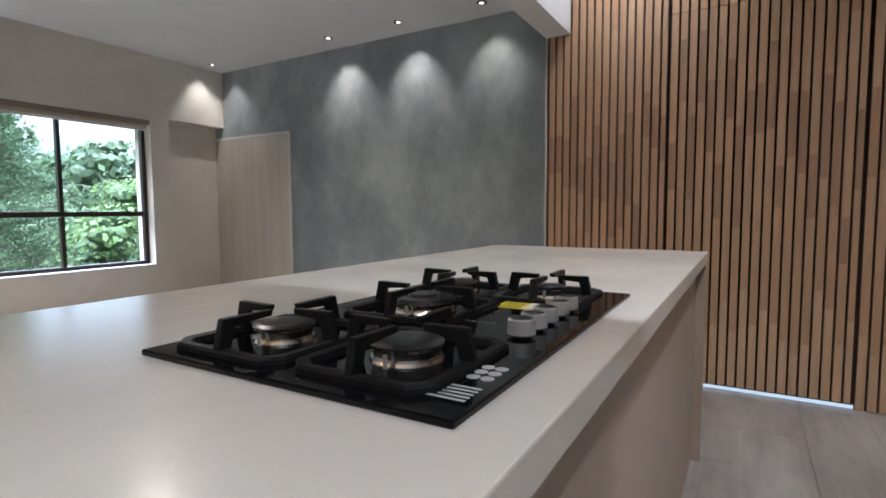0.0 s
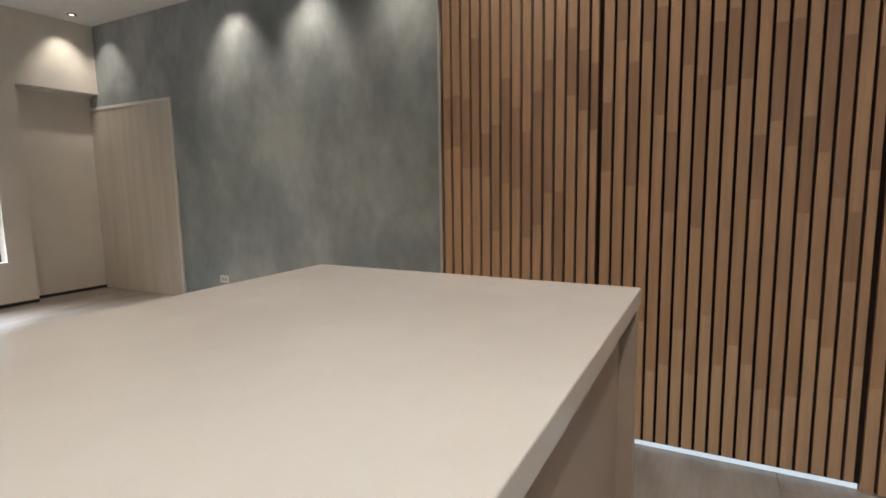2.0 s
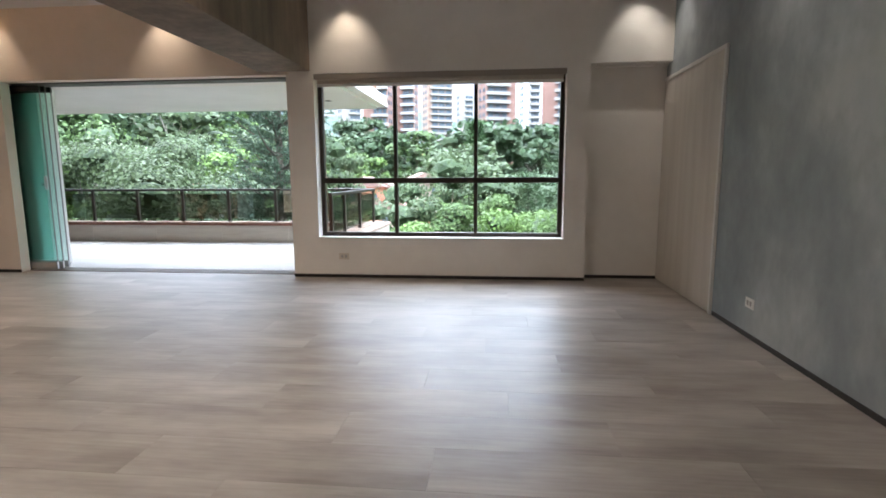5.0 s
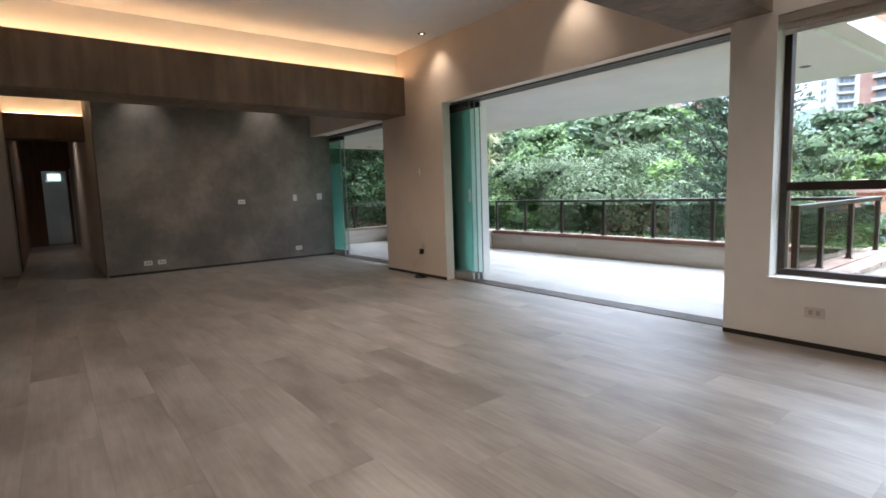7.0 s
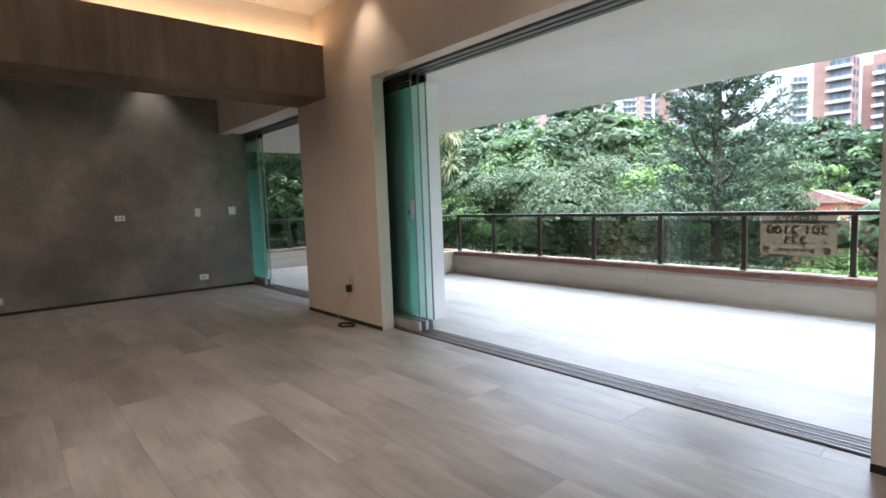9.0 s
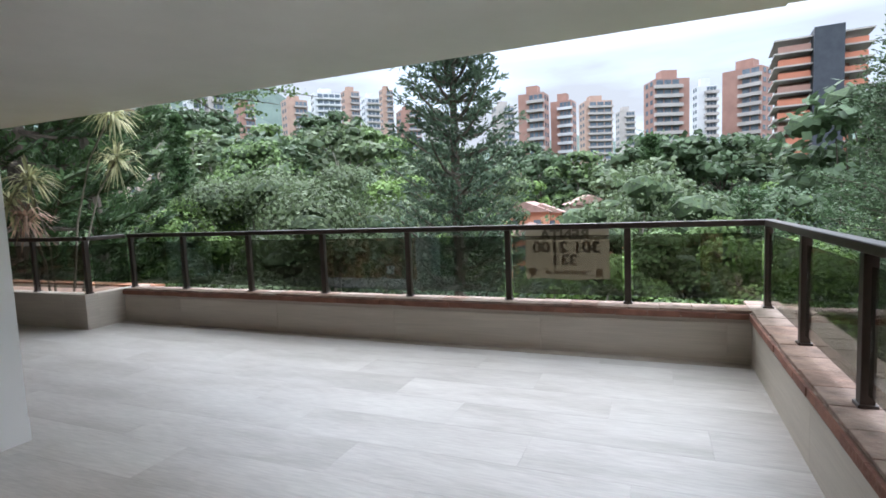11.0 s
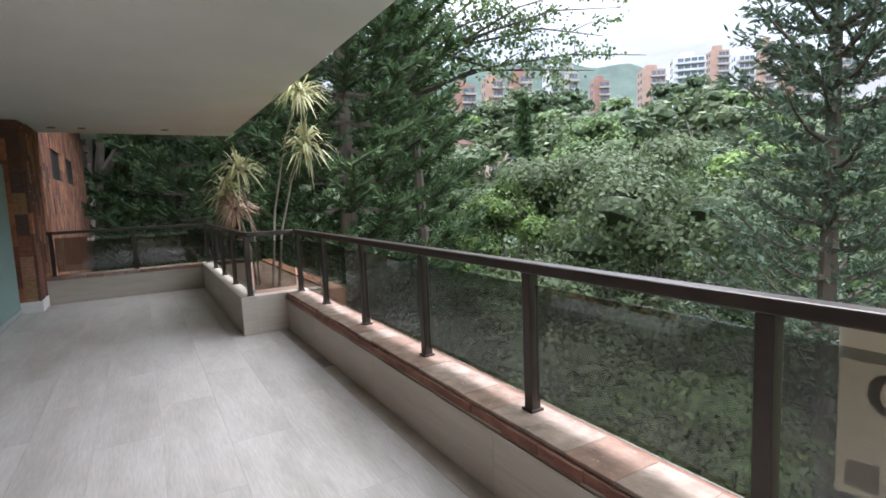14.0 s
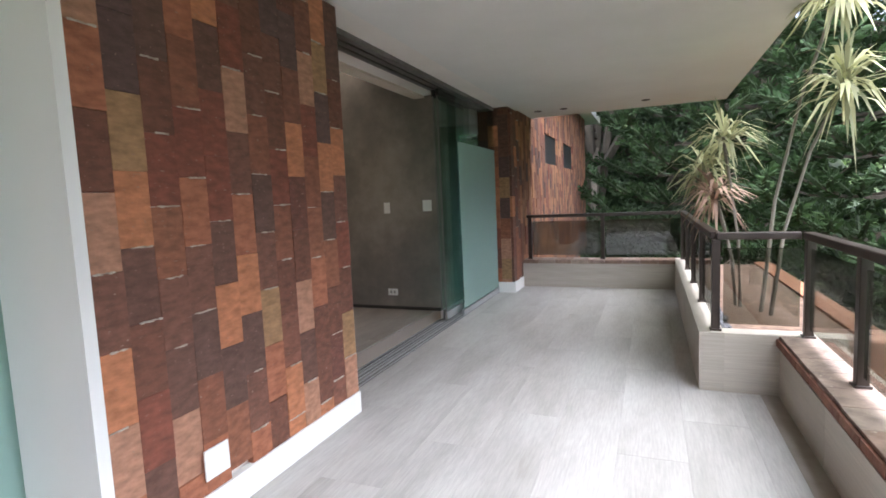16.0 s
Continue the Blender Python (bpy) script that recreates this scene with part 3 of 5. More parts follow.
def conifer(h, r, whorls, n, seed, leaf, up=0.15, taper=1.0, label="", tuft=0.35, size=0.3, first=0.08, droop=0.0, per_whorl=6):
    """A conifer: straight trunk with whorls of branches that carry needle tufts."""
    rg, rr = np.random.default_rng(seed), random.Random(seed)
    t = thing("conifer_tree", label=label or "tall dark green conifer with whorled branches", category="tree")
    bm = bmesh.new()
    tr = 0.011 * h + 0.05
    tube(bm, [(0, 0, -1), (0, 0, h * 0.5), (0, 0, h)], [tr, tr * 0.55, tr * 0.06], 8)
    spots = []
    for w in range(whorls):
        f = first + (1 - first) * (w / whorls) ** 0.92
        z = h * f
        reach = r * min(1.0, (1.06 - f) ** taper * 1.25) * rr.uniform(0.85, 1.1)
        a0 = rr.uniform(0, 6.28)
        for b in range(per_whorl):
            a = a0 + b * 2 * math.pi / per_whorl + rr.uniform(-0.25, 0.25)
            L_ = reach * rr.uniform(0.7, 1.08)
            pts, rad = [], []
            for k in range(5):
                q = k / 4
                pts.append(Vector((math.cos(a) * L_ * q, math.sin(a) * L_ * q, z + L_ * (up * q + (up * 0.9 - droop) * q * q - 0.12 * math.sin(q * 3.1)))))
                rad.append(tr * 0.22 * (1 - q) + 0.008)
            tube(bm, pts, rad, 4)
            for k in range(5):
                q = 0.22 + 0.78 * (k + rr.random()) / 5
                i0 = min(3, int(q * 4))
                p = pts[i0].lerp(pts[i0 + 1], q * 4 - i0)
                wd = L_ * 0.24 * (1.15 - q)
                for s in (-1, 0, 1):
                    spots.append((p + Vector((-math.sin(a), math.cos(a), 0)) * s * wd + Vector((0, 0, 0.04)), a + s * 0.6, L_ * 0.12 + tuft * 0.5))
    part("trunk", bm, M_BARK_D, t)
    per = max(4, n // len(spots))
    P, D = [], []
    for p, a, br in spots:
        q = rg.uniform(-1, 1, (per, 1))
        dirv = np.array([math.cos(a), math.sin(a), up + 0.1])
        base = np.array(p) + dirv * br * q + rg.normal(size=(per, 3)) * tuft * 0.28
        P.append(base)
        D.append(dirv * 0.8 + rg.normal(size=(per, 3)) * 0.55 + np.array([0, 0, 0.25 * up - droop * 0.4]))
    leaf_cloud("crown", np.concatenate(P), np.concatenate(D), size, size * 0.16, leaf, t, rg)
    return t


def place(tree, x, y, z, turn=0, s=1.0):
    m = pose(x, y, z, 0, 0, turn) @ Matrix.Diagonal((s, s, s, 1))
    tree.matrix_basis = m
    return tree


ground_sheet()
mountains()

# near trees, each its own
def near_tree(fn, az, dist, base, turn=0, **k):
    t = fn(**k)
    p = at_az(az, dist)
    return place(t, p.x, p.y, base, turn)


near_tree(conifer, 22.3, 15, -13.0, h=25, r=3.1, whorls=34, n=42000, seed=3, leaf=M_NEEDLE_G, up=0.30, taper=0.75, tuft=0.22, size=0.20, droop=0.10, first=0.2, label="tall slender conifer with a thin see-through grey-green crown")


def finger_conifer(h, r, whorls, seed, leaf, first=0.1):
    """A dense conifer whose branches carry upswept, bottle-brush fingers."""
    rg, rr = np.random.default_rng(seed), random.Random(seed)
    t = thing("conifer_tree", label="dense dark green conifer with upswept finger-like branches beside the balcony", category="tree")
    bm = bmesh.new()
    tube(bm, [(0, 0, -1), (0, 0, h * 0.5), (0, 0, h)], [0.34, 0.2, 0.03], 8)
    P, D = [], []
    cores = bmesh.new()
    for w in range(whorls):
        f = first + (1 - first) * w / whorls
        reach = r * min(1.0, (1.05 - f) ** 0.55 * 1.15)
        a0 = rr.uniform(0, 6.28)
        for b_ in range(7):
            a = a0 + b_ * 0.8976 + rr.uniform(-0.2, 0.2)
            L_ = reach * rr.uniform(0.8, 1.08)
            out, sid = Vector((math.cos(a), math.sin(a), 0)), Vector((-math.sin(a), math.cos(a), 0))
            pts = [Vector((0, 0, h * f)) + out * L_ * q + Vector((0, 0, L_ * (-0.10 * math.sin(q * 2.6) + 0.30 * q * q))) for q in (0, 0.25, 0.5, 0.75, 1)]
            tube(bm, pts, [0.06, 0.045, 0.03, 0.02, 0.01], 4)
            for k in range(11):
                q = 0.30 + 0.70 * k / 10
                i0 = min(3, int(q * 4))
                p = pts[i0].lerp(pts[i0 + 1], q * 4 - i0)
                sg = (-1, 1, 0)[k % 3]
                fd = (out * 0.75 + sid * sg * rr.uniform(0.5, 1.0) + Vector((0, 0, rr.uniform(0.35, 0.75)))).normalized()
                fl = (0.55 + 0.45 * rr.random()) * (1.15 - 0.4 * q) * 0.9
                m = 44
                # Dark core along each finger paints the shade among its needles.
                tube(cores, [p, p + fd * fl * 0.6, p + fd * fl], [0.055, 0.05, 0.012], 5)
                u = rg.uniform(0, 1, (m, 1))
                axis = np.array(p) + np.array(fd) * fl * u
                rad = rg.normal(size=(m, 3))
                rad -= (rad @ np.array(fd))[:, None] * np.array(fd)
                rad /= np.maximum(np.linalg.norm(rad, axis=1, keepdims=True), 1e-6)
                P.append(axis + rad * 0.03)
                D.append(rad * 0.9 + np.array(fd) * 0.9)
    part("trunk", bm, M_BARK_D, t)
    part("inner_crown", cores, M_CROWN_SHADE, t)
    leaf_cloud("crown", np.concatenate(P), np.concatenate(D), 0.17, 0.028, leaf, t, rg)
    return t


near_tree(finger_conifer, 66, 14.5, -11.0, h=27, r=3.7, whorls=34, seed=8, leaf=M_NEEDLE)
near_tree(finger_conifer, 79, 17, -10.0, h=26, r=4.2, whorls=31, seed=28, leaf=M_NEEDLE)
near_tree(conifer, 62, 26, -13, h=26, r=4.5, whorls=26, n=22000, seed=9, leaf=M_NEEDLE, up=0.2, taper=0.6, tuft=0.5, size=0.42)
near_tree(conifer, -22.4, 25, -14, h=21.5, r=5.3, whorls=32, n=64000, seed=11, leaf=M_LEAF_D, up=0.12, taper=0.6, tuft=0.42, size=0.20, droop=0.12, first=0.12, per_whorl=7, label="large dark spreading tree with layered limbs")
near_tree(broadleaf, -40, 20, -14, h=11, r=6.0, n=26000, seed=12, leaf=M_LEAF, size=0.24, blobs=34, crown_lo=0.2)
near_tree(broadleaf, 36, 21, -13.5, h=16, r=5.2, n=40500, seed=13, leaf=M_LEAF_G, size=0.17, blobs=36, open_=0.5, label="grey-green small-leaved tree with pale bare branches")
near_tree(broadleaf, 44, 27, -13, h=15.6, r=5.5, n=32400, seed=14, leaf=M_LEAF_G, size=0.19, blobs=34, open_=0.3)
near_tree(broadleaf, 49, 29, -13.5, h=15.2, r=4.6, n=24000, seed=15, leaf=M_LEAF_B, size=0.18, blobs=34, label="bright green leafy tree in the valley")
near_tree(broadleaf, 29.5, 33, -13.5, h=16.5, r=4.2, n=16000, seed=16, leaf=M_LEAF_B, size=0.27, blobs=26, label="bright green leafy tree in the valley")
near_tree(broadleaf, 48, 17, -14, h=12.5, r=4.5, n=32400, seed=17, leaf=M_LEAF_G, size=0.16, blobs=30, open_=0.5, label="grey-green small-leaved tree with pale bare branches")
near_tree(broadleaf, 27, 15, -14, h=11, r=4.2, n=27000, seed=18, leaf=M_LEAF, size=0.17, blobs=28)
near_tree(broadleaf, 8, 24, -14, h=12.2, r=4.5, n=24300, seed=19, leaf=M_LEAF_B, size=0.2, blobs=28)
near_tree(broadleaf, -4, 27, -14, h=13.5, r=4.8, n=20000, seed=20, leaf=M_LEAF, size=0.24, blobs=28)
near_tree(broadleaf, -11, 24, -14, h=13.0, r=4.6, n=18000, seed=21, leaf=M_LEAF_B, size=0.22, blobs=28)
near_tree(broadleaf, -2, 15, -14, h=9.5, r=4.2, n=24300, seed=22, leaf=M_LEAF, size=0.16, blobs=28)
near_tree(broadleaf, 14, 16, -14, h=9.5, r=4.2, n=24300, seed=23, leaf=M_LEAF_D, size=0.16, blobs=28)
near_tree(broadleaf, -16, 14, -14, h=10.5, r=4.0, n=24300, seed=24, leaf=M_LEAF_G, size=0.16, blobs=28)
near_tree(broadleaf, 39, 12.5, -14.5, h=10.2, r=3.6, n=24300, seed=25, leaf=M_LEAF_G, size=0.14, blobs=28, open_=0.6)
near_tree(broadleaf, 57, 13, -14.5, h=11.5, r=3.4, n=24300, seed=26, leaf=M_LEAF_G, size=0.14, blobs=28, open_=0.4)
near_tree(conifer, 50, 62, -8, h=20, r=2.2, whorls=22, n=6000, seed=41, leaf=M_NEEDLE, up=0.1, tuft=0.4, size=0.6)
for az_, d_, sd_ in ((76, 21, 58), (84, 22, 51), (89, 19, 52), (94, 23, 53), (99, 19, 54), (105, 24, 55), (87, 30, 56), (96, 31, 57)):
    near_tree(broadleaf, az_, d_ + 4, -12 + 0.15 * d_, h=24, r=5.0, n=24000, seed=sd_, leaf=M_LEAF_D, size=0.15, blobs=44, crown_lo=0.1, bark=M_BARK_D, label="dark leafy tree on the steep slope by the building")


def overhanging_tree():
    """A high tree whose long thin limbs reach across with feathery, see-through foliage."""
    rg, rr = np.random.default_rng(61), random.Random(61)
    base = at_az(59, 20, -14)
    t = thing("broadleaf_tree", tuple(base), "high tree with long thin limbs and feathery see-through leaves", "tree")
    bm = bmesh.new()
    top = at_az(60, 19, 5.6) - base
    tube(bm, [(0, 0, -1), top * 0.45 + Vector((0.5, 0, 0)), top], [0.32, 0.24, 0.15], 8)
    P, D = [], []
    for az1, el1, d1 in ((38.8, 16.5, 18), (40.5, 14.3, 18), (43, 18.5, 17), (46, 15.2, 19), (41.5, 11.4, 19), (49, 20, 18), (47, 9.6, 18), (52, 17, 17), (36.8, 12.2, 19), (54, 12, 18)):
        e = at_az(az1, d1, P0.z + d1 * math.tan(radians(el1))) - base
        s = top * rr.uniform(0.93, 1.03)
        m1 = s.lerp(e, 0.35) + Vector((0, 0, rr.uniform(0.2, 0.9)))
        m2 = s.lerp(e, 0.7) + Vector((0, 0, rr.uniform(0.1, 0.7)))
        tube(bm, [s, m1, m2, e], [0.075, 0.05, 0.03, 0.01], 5)
        for k in range(8):
            q = 0.35 + 0.65 * rr.random()
            p = m1.lerp(m2, (q - 0.35) / 0.35) if q < 0.7 else m2.lerp(e, (q - 0.7) / 0.3)
            tip = p + Vector((rr.uniform(-0.9, 0.9), rr.uniform(-0.9, 0.9), rr.uniform(-0.15, 0.55)))
            tube(bm, [p, p.lerp(tip, 0.5) + Vector((0, 0, 0.08)), tip], [0.018, 0.012, 0.005], 4)
            n = 55
            P.append(np.array(tip) + rg.normal(size=(n, 3)) * np.array([0.30, 0.30, 0.08]))
            D.append(rg.normal(size=(n, 3)) + np.array([0, 0, -0.2]))
    part("trunk", bm, M_BARK_D, t)
    leaf_cloud("crown", np.concatenate(P), np.concatenate(D), 0.13, 0.05, M_LEAF, t, rg)
    return t


overhanging_tree()


# woods: a few kinds, copied
def woods():
    rr = random.Random(77)
    kinds, fine = [], []
    for lst, n, size in ((kinds, 1300, 0.72), (fine, 6200, 0.27)):
        where = "in the far woods" if lst is kinds else "on the valley slope"
        lst += [
            broadleaf(13, 5.2, n, 31, M_LEAF, size=size, blobs=30, label="green broadleaved tree " + where),
            broadleaf(12, 5.0, n, 32, M_LEAF_B, size=size, blobs=26, label="bright green tree " + where),
            broadleaf(14, 5.6, n, 33, M_LEAF_G, size=size, blobs=30, label="grey-green tree " + where),
            broadleaf(13, 5.4, n, 34, M_LEAF_D, size=size, blobs=30, bark=M_BARK_D, label="dark green tree " + where),
            conifer(17, 3.4, 16, n + 500, 35, M_NEEDLE, up=0.12, tuft=0.7, size=size, label="dark conifer " + where),
        ]
    kinds += fine
    first = [True] * len(kinds)
    spots = []
    for i in range(1500):
        az = rr.uniform(-46, 112)
        d = 30 + 190 * rr.random() ** 1.1
        if az > 80: d = rr.uniform(22, 60)
        p = at_az(az, d)
        if p.x > -14 and p.y < 12 and az > 60: continue
        if 2 < az < 17 and 40 < d < 118: continue
        gap = 3.4 + d * 0.035
        if any((p - q).length < gap for q, _ in spots): continue
        spots.append((p, d))
        if len(spots) >= 230: break
    for p, d in spots:
        k = rr.choices(range(5), weights=(5, 3, 4, 5, 2))[0] + (5 if d < 75 else 0)
        s = rr.uniform(0.75, 1.15) * (1 + min(d, 150) * 0.0022)
        m = pose(p.x, p.y, land(p.x, p.y) - 0.3, 0, 0, rr.uniform(0, 360)) @ Matrix.Diagonal((s, s, s * rr.uniform(0.85, 1.1), 1))
        if first[k]:
            kinds[k].matrix_basis = m
            first[k] = False
        else:
            copy_thing(kinds[k], m)
    for o in kinds:
        o["group"] = "trees of the far woods"


woods()


def far_woods():
    """Beyond the single trees, the woods as one mesh of clumps."""
    rg = np.random.default_rng(9)
    rr = random.Random(9)
    P, D = [], []
    for i in range(800):
        az, d = rr.uniform(-50, 80), rr.uniform(150, 420)
        p = at_az(az, d)
        z = land(p.x, p.y)
        R = rr.uniform(4, 7)
        u = rg.normal(size=(105, 3))
        u /= np.linalg.norm(u, axis=1, keepdims=True)
        P.append(np.array((p.x, p.y, z + R)) + u * R * np.array([1, 1, 1.0]))
        D.append(u + rg.normal(size=(105, 3)) * 0.5 + np.array([0, 0, 0.3]))
    ob = leaf_cloud("far_woods", np.concatenate(P), np.concatenate(D), 1.9, 0.8, M_LEAF_D, None, rg, facing=True)
    tagged(ob, "distant green woods between the towers", "woods", kind="stuff")


far_woods()

# ---- far buildings ----
M_TB = surf("tower_brick", (0.215, 0.12, 0.095), (0.26, 0.15, 0.12), 0.3, 0.9)
M_TB2 = surf("tower_brown_brick", (0.27, 0.18, 0.14), (0.33, 0.225, 0.175), 0.3, 0.9)
M_TC = surf("tower_concrete", (0.27, 0.25, 0.235), (0.33, 0.305, 0.285), 0.3, 0.9)
M_TW = surf("tower_white", (0.40, 0.41, 0.42), (0.46, 0.47, 0.47), 0.3, 0.8)
M_TG = surf("tower_glass", (0.06, 0.08, 0.10), (0.12, 0.15, 0.18), 0.5, 0.2)
M_TNET = surf("building_net", (0.025, 0.03, 0.04), (0.04, 0.045, 0.055), 0.6, 0.9)
M_TORANGE = surf("safety_mesh_orange", (0.34, 0.12, 0.07), rough=0.8)
M_ROOFT = surf("clay_roof_tile", (0.20, 0.12, 0.10), (0.30, 0.19, 0.155), 1.2, 0.9, 0.8, 3)
M_HOUSE = surf("orange_house_brick", (0.40, 0.17, 0.10), (0.48, 0.22, 0.14), 0.8, 0.9)
M_HOUSEW = surf("white_house_wall", (0.38, 0.30, 0.25), rough=0.9)


def tower(az0, az1, el_top, dist, wall, label, storeys=16, turn=20.0, slabs=None, cols=3, base_el=0.5, blank=0.35, depth=0.8, flip=False):
    """A tower between two bearings: body, balcony slabs, glass bands, each window a pane."""
    w = 2 * dist * math.tan(radians(abs(az0 - az1)) / 2) / (math.cos(radians(turn)) + depth * math.sin(radians(abs(turn))))
    dp = w * depth
    azc = (az0 + az1) / 2
    c = at_az(azc, dist + dp * 0.4)
    ztop = P0.z + dist * math.tan(radians(el_top))
    z0 = min(land(c.x, c.y) - 4, P0.z + dist * math.tan(radians(base_el)))
    t = thing("apartment_tower", (c.x, c.y, z0), label, "building")
    t.rotation_euler = (0, 0, radians(azc + (-turn if flip else turn)))
    t.scale = (-1 if flip else 1, 1, 1)
    h = ztop - z0
    box("wall", -w / 2, w / 2, -dp / 2, dp / 2, 0, h, wall, t)
    box("roof_house", -w * 0.25, w * 0.2, -dp * 0.2, dp * 0.3, h, h + 3.0, wall, t)
    sh = h / storeys
    sb = box("balcony_slab", -w * (0.5 - blank) , w / 2 + 0.3, -dp / 2 - 1.1, -dp / 2, -0.28, 0.28 + 0.45, slabs or M_TC, t)
    sb.location = (0, 0, sh)
    gw = (w * (1 - blank) - 1.0) / cols
    pn = box("window", -gw * 0.42, gw * 0.42, -0.12, 0, 0, sh * 0.55, M_TG, t)
    pn.location = (-w * (0.5 - blank) + 0.7 + gw / 2, -dp / 2 - 0.003, sh + 0.8)
    side = box("side_window", 0, 0.12, -dp * 0.10, dp * 0.10, 0, sh * 0.5, M_TG, t)
    sg = -1 if turn > 0 else 1
    side.location = (sg * (w / 2 + 0.003) - (0.12 if sg < 0 else 0), dp * 0.18, sh + 0.9)

    def again(o, loc):
        q = o.copy()
        scene.collection.objects.link(q)
        q.location = loc

    for s in range(1, storeys):
        if s > 1: again(sb, (0, 0, s * sh))
        for k in range(cols):
            if s > 1 or k: again(pn, (-w * (0.5 - blank) + 0.7 + gw * (k + 0.5), pn.location.y, s * sh + 0.8))
        if s > 1: again(side, (side.location.x, side.location.y, s * sh + 0.9))
        again(side, (side.location.x, -dp * 0.22, s * sh + 0.9))
    return t


tower(13.9, 10.6, 11.3, 190, M_TB, "orange brick apartment tower with white balconies", 15, turn=-16)
tower(10.5, 7.8, 10.3, 200, M_TB, "orange brick apartment tower with white balconies", 15, turn=-16, slabs=M_TW)
tower(7.6, 4.2, 10.0, 270, M_TB2, "brown apartment tower with long balconies", 16, turn=18, blank=0.1)
tower(3.9, 2.0, 8.7, 330, M_TC, "pale grey apartment tower far off", 15)
tower(1.2, -3.1, 11.4, 170, M_TB, "tall brick tower with deep concrete balconies", 17, turn=-24, blank=0.22, cols=3, flip=True)
tower(-3.3, -5.5, 10.3, 210, M_TW, "narrow white apartment tower", 18)
tower(-5.9, -10.1, 11.4, 180, M_TB, "brick tower with recessed balconies", 17, turn=-22, blank=0.45, cols=2)
tower(36.2, 33.0, 12.1, 300, M_TW, "grey and white glazed apartment tower", 18, turn=10, blank=0.08, slabs=M_TW, cols=4)
tower(33.0, 31.0, 12.3, 330, M_TB2, "brown apartment tower far off", 18)
tower(30.9, 28.9, 11.6, 310, M_TW, "blue-grey glazed apartment tower", 17, blank=0.1)
tower(28.9, 27.4, 12.4, 380, M_TB2, "brown apartment tower far off", 20)
tower(27.2, 24.5, 10.2, 320, M_TB, "brick apartment tower far off", 14)
tower(39.2, 36.5, 11.4, 340, M_TB2, "brown apartment tower far off", 15)
tower(43.8, 41.8, 10.9, 350, M_TB, "brick apartment tower far off", 14)
tower(48.5, 46.8, 12.9, 230, M_TW, "pale apartment tower with dark stair core", 13, blank=0.3)
tower(46.6, 44.8, 12.0, 230, M_TC, "pale apartment tower among the trees", 12, blank=0.2)
tower(52.2, 49.6, 12.2, 260, M_TB, "orange brick apartment tower on the hill", 12)
tower(55.0, 52.6, 11.9, 280, M_TB2, "brown brick apartment tower on the hill", 12)
tower(58.5, 55.6, 11.4, 280, M_TB, "orange brick apartment tower on the hill", 12)
tower(16.8, 14.3, 10.2, 300, M_TC, "pale apartment tower far off", 15)
tower(24.0, 21.5, 10.0, 380, M_TC, "pale apartment tower far off", 15)


def unfinished_tower(az0, az1, el_top, dist):
    """A tower under construction: bare slabs, orange mesh, a core wrapped in dark netting."""
    azc = (az0 + az1) / 2
    c = at_az(azc, dist)
    w = 2 * dist * math.tan(radians(az0 - az1) / 2)
    ztop = P0.z + dist * math.tan(radians(el_top))
    z0 = land(c.x, c.y) - 3
    t = thing("unfinished_tower", (c.x, c.y, z0), "unfinished tower with dark netting and bare concrete slabs", "building")
    t.rotation_euler = (0, 0, radians(azc + 8))
    h = ztop - z0
    box("netted_core", -w * 0.10, w * 0.20, -9, -3, 0, h + 1.2, M_TNET, t, label="dark netting over the core")
    box("inner_wall", -w * 0.42, w * 0.30, -2.9, 8, 0, h - 3, M_TB, t)
    sh = h / 16
    for s in range(4, 17):
        ext = 0.5 if s > 8 else 0.36
        box("floor_slab", -w * 0.5, -w * 0.102, -7.5, 8.1, s * sh - 0.35, s * sh, M_TC, t)
        box("floor_slab", w * 0.202, w * ext, -7.5, 8.1, s * sh - 0.35, s * sh, M_TC, t)
        if s < 16:
            box("safety_mesh", -w * 0.46, -w * 0.12, -7.4, -7.2, s * sh, s * sh + 1.3, M_TORANGE if s % 3 else M_TB, t)
            box("safety_mesh", w * 0.21, w * (ext - 0.06), -7.4, -7.2, s * sh, s * sh + 1.1, M_TORANGE, t)
    return t


unfinished_tower(-9.9, -16.8, 12.7, 150)


def house(x, y, z, w, d, h, turn, wall, label):
    t = thing("house", (x, y, z), label, "house")
    t.rotation_euler = (0, 0, radians(turn))
    box("wall", -w / 2, w / 2, -d / 2, d / 2, 0, h, wall, t)
    bm = bmesh.new()
    rh = w * 0.22
    e = 0.5
    v = [bm.verts.new(p) for p in ((-w / 2 - e, -d / 2 - e, h - 0.1), (w / 2 + e, -d / 2 - e, h - 0.1), (0, -d / 2 - e, h + rh), (-w / 2 - e, d / 2 + e, h - 0.1), (w / 2 + e, d / 2 + e, h - 0.1), (0, d / 2 + e, h + rh))]
    for f in ((0, 1, 2), (5, 4, 3), (0, 2, 5, 3), (2, 1, 4, 5), (1, 0, 3, 4)): bm.faces.new([v[i] for i in f])
    part("roof", bm, M_ROOFT, t)
    for k in (-0.25, 0.25):
        box("window", w * k - 0.5, w * k + 0.5, -d / 2 - 0.08, -d / 2 + 0.02, h * 0.55, h * 0.82, M_TG, t)
        box("window", w * k - 0.5, w * k + 0.5, -d / 2 - 0.08, -d / 2 + 0.02, h * 0.15, h * 0.40, M_TG, t)
    return t


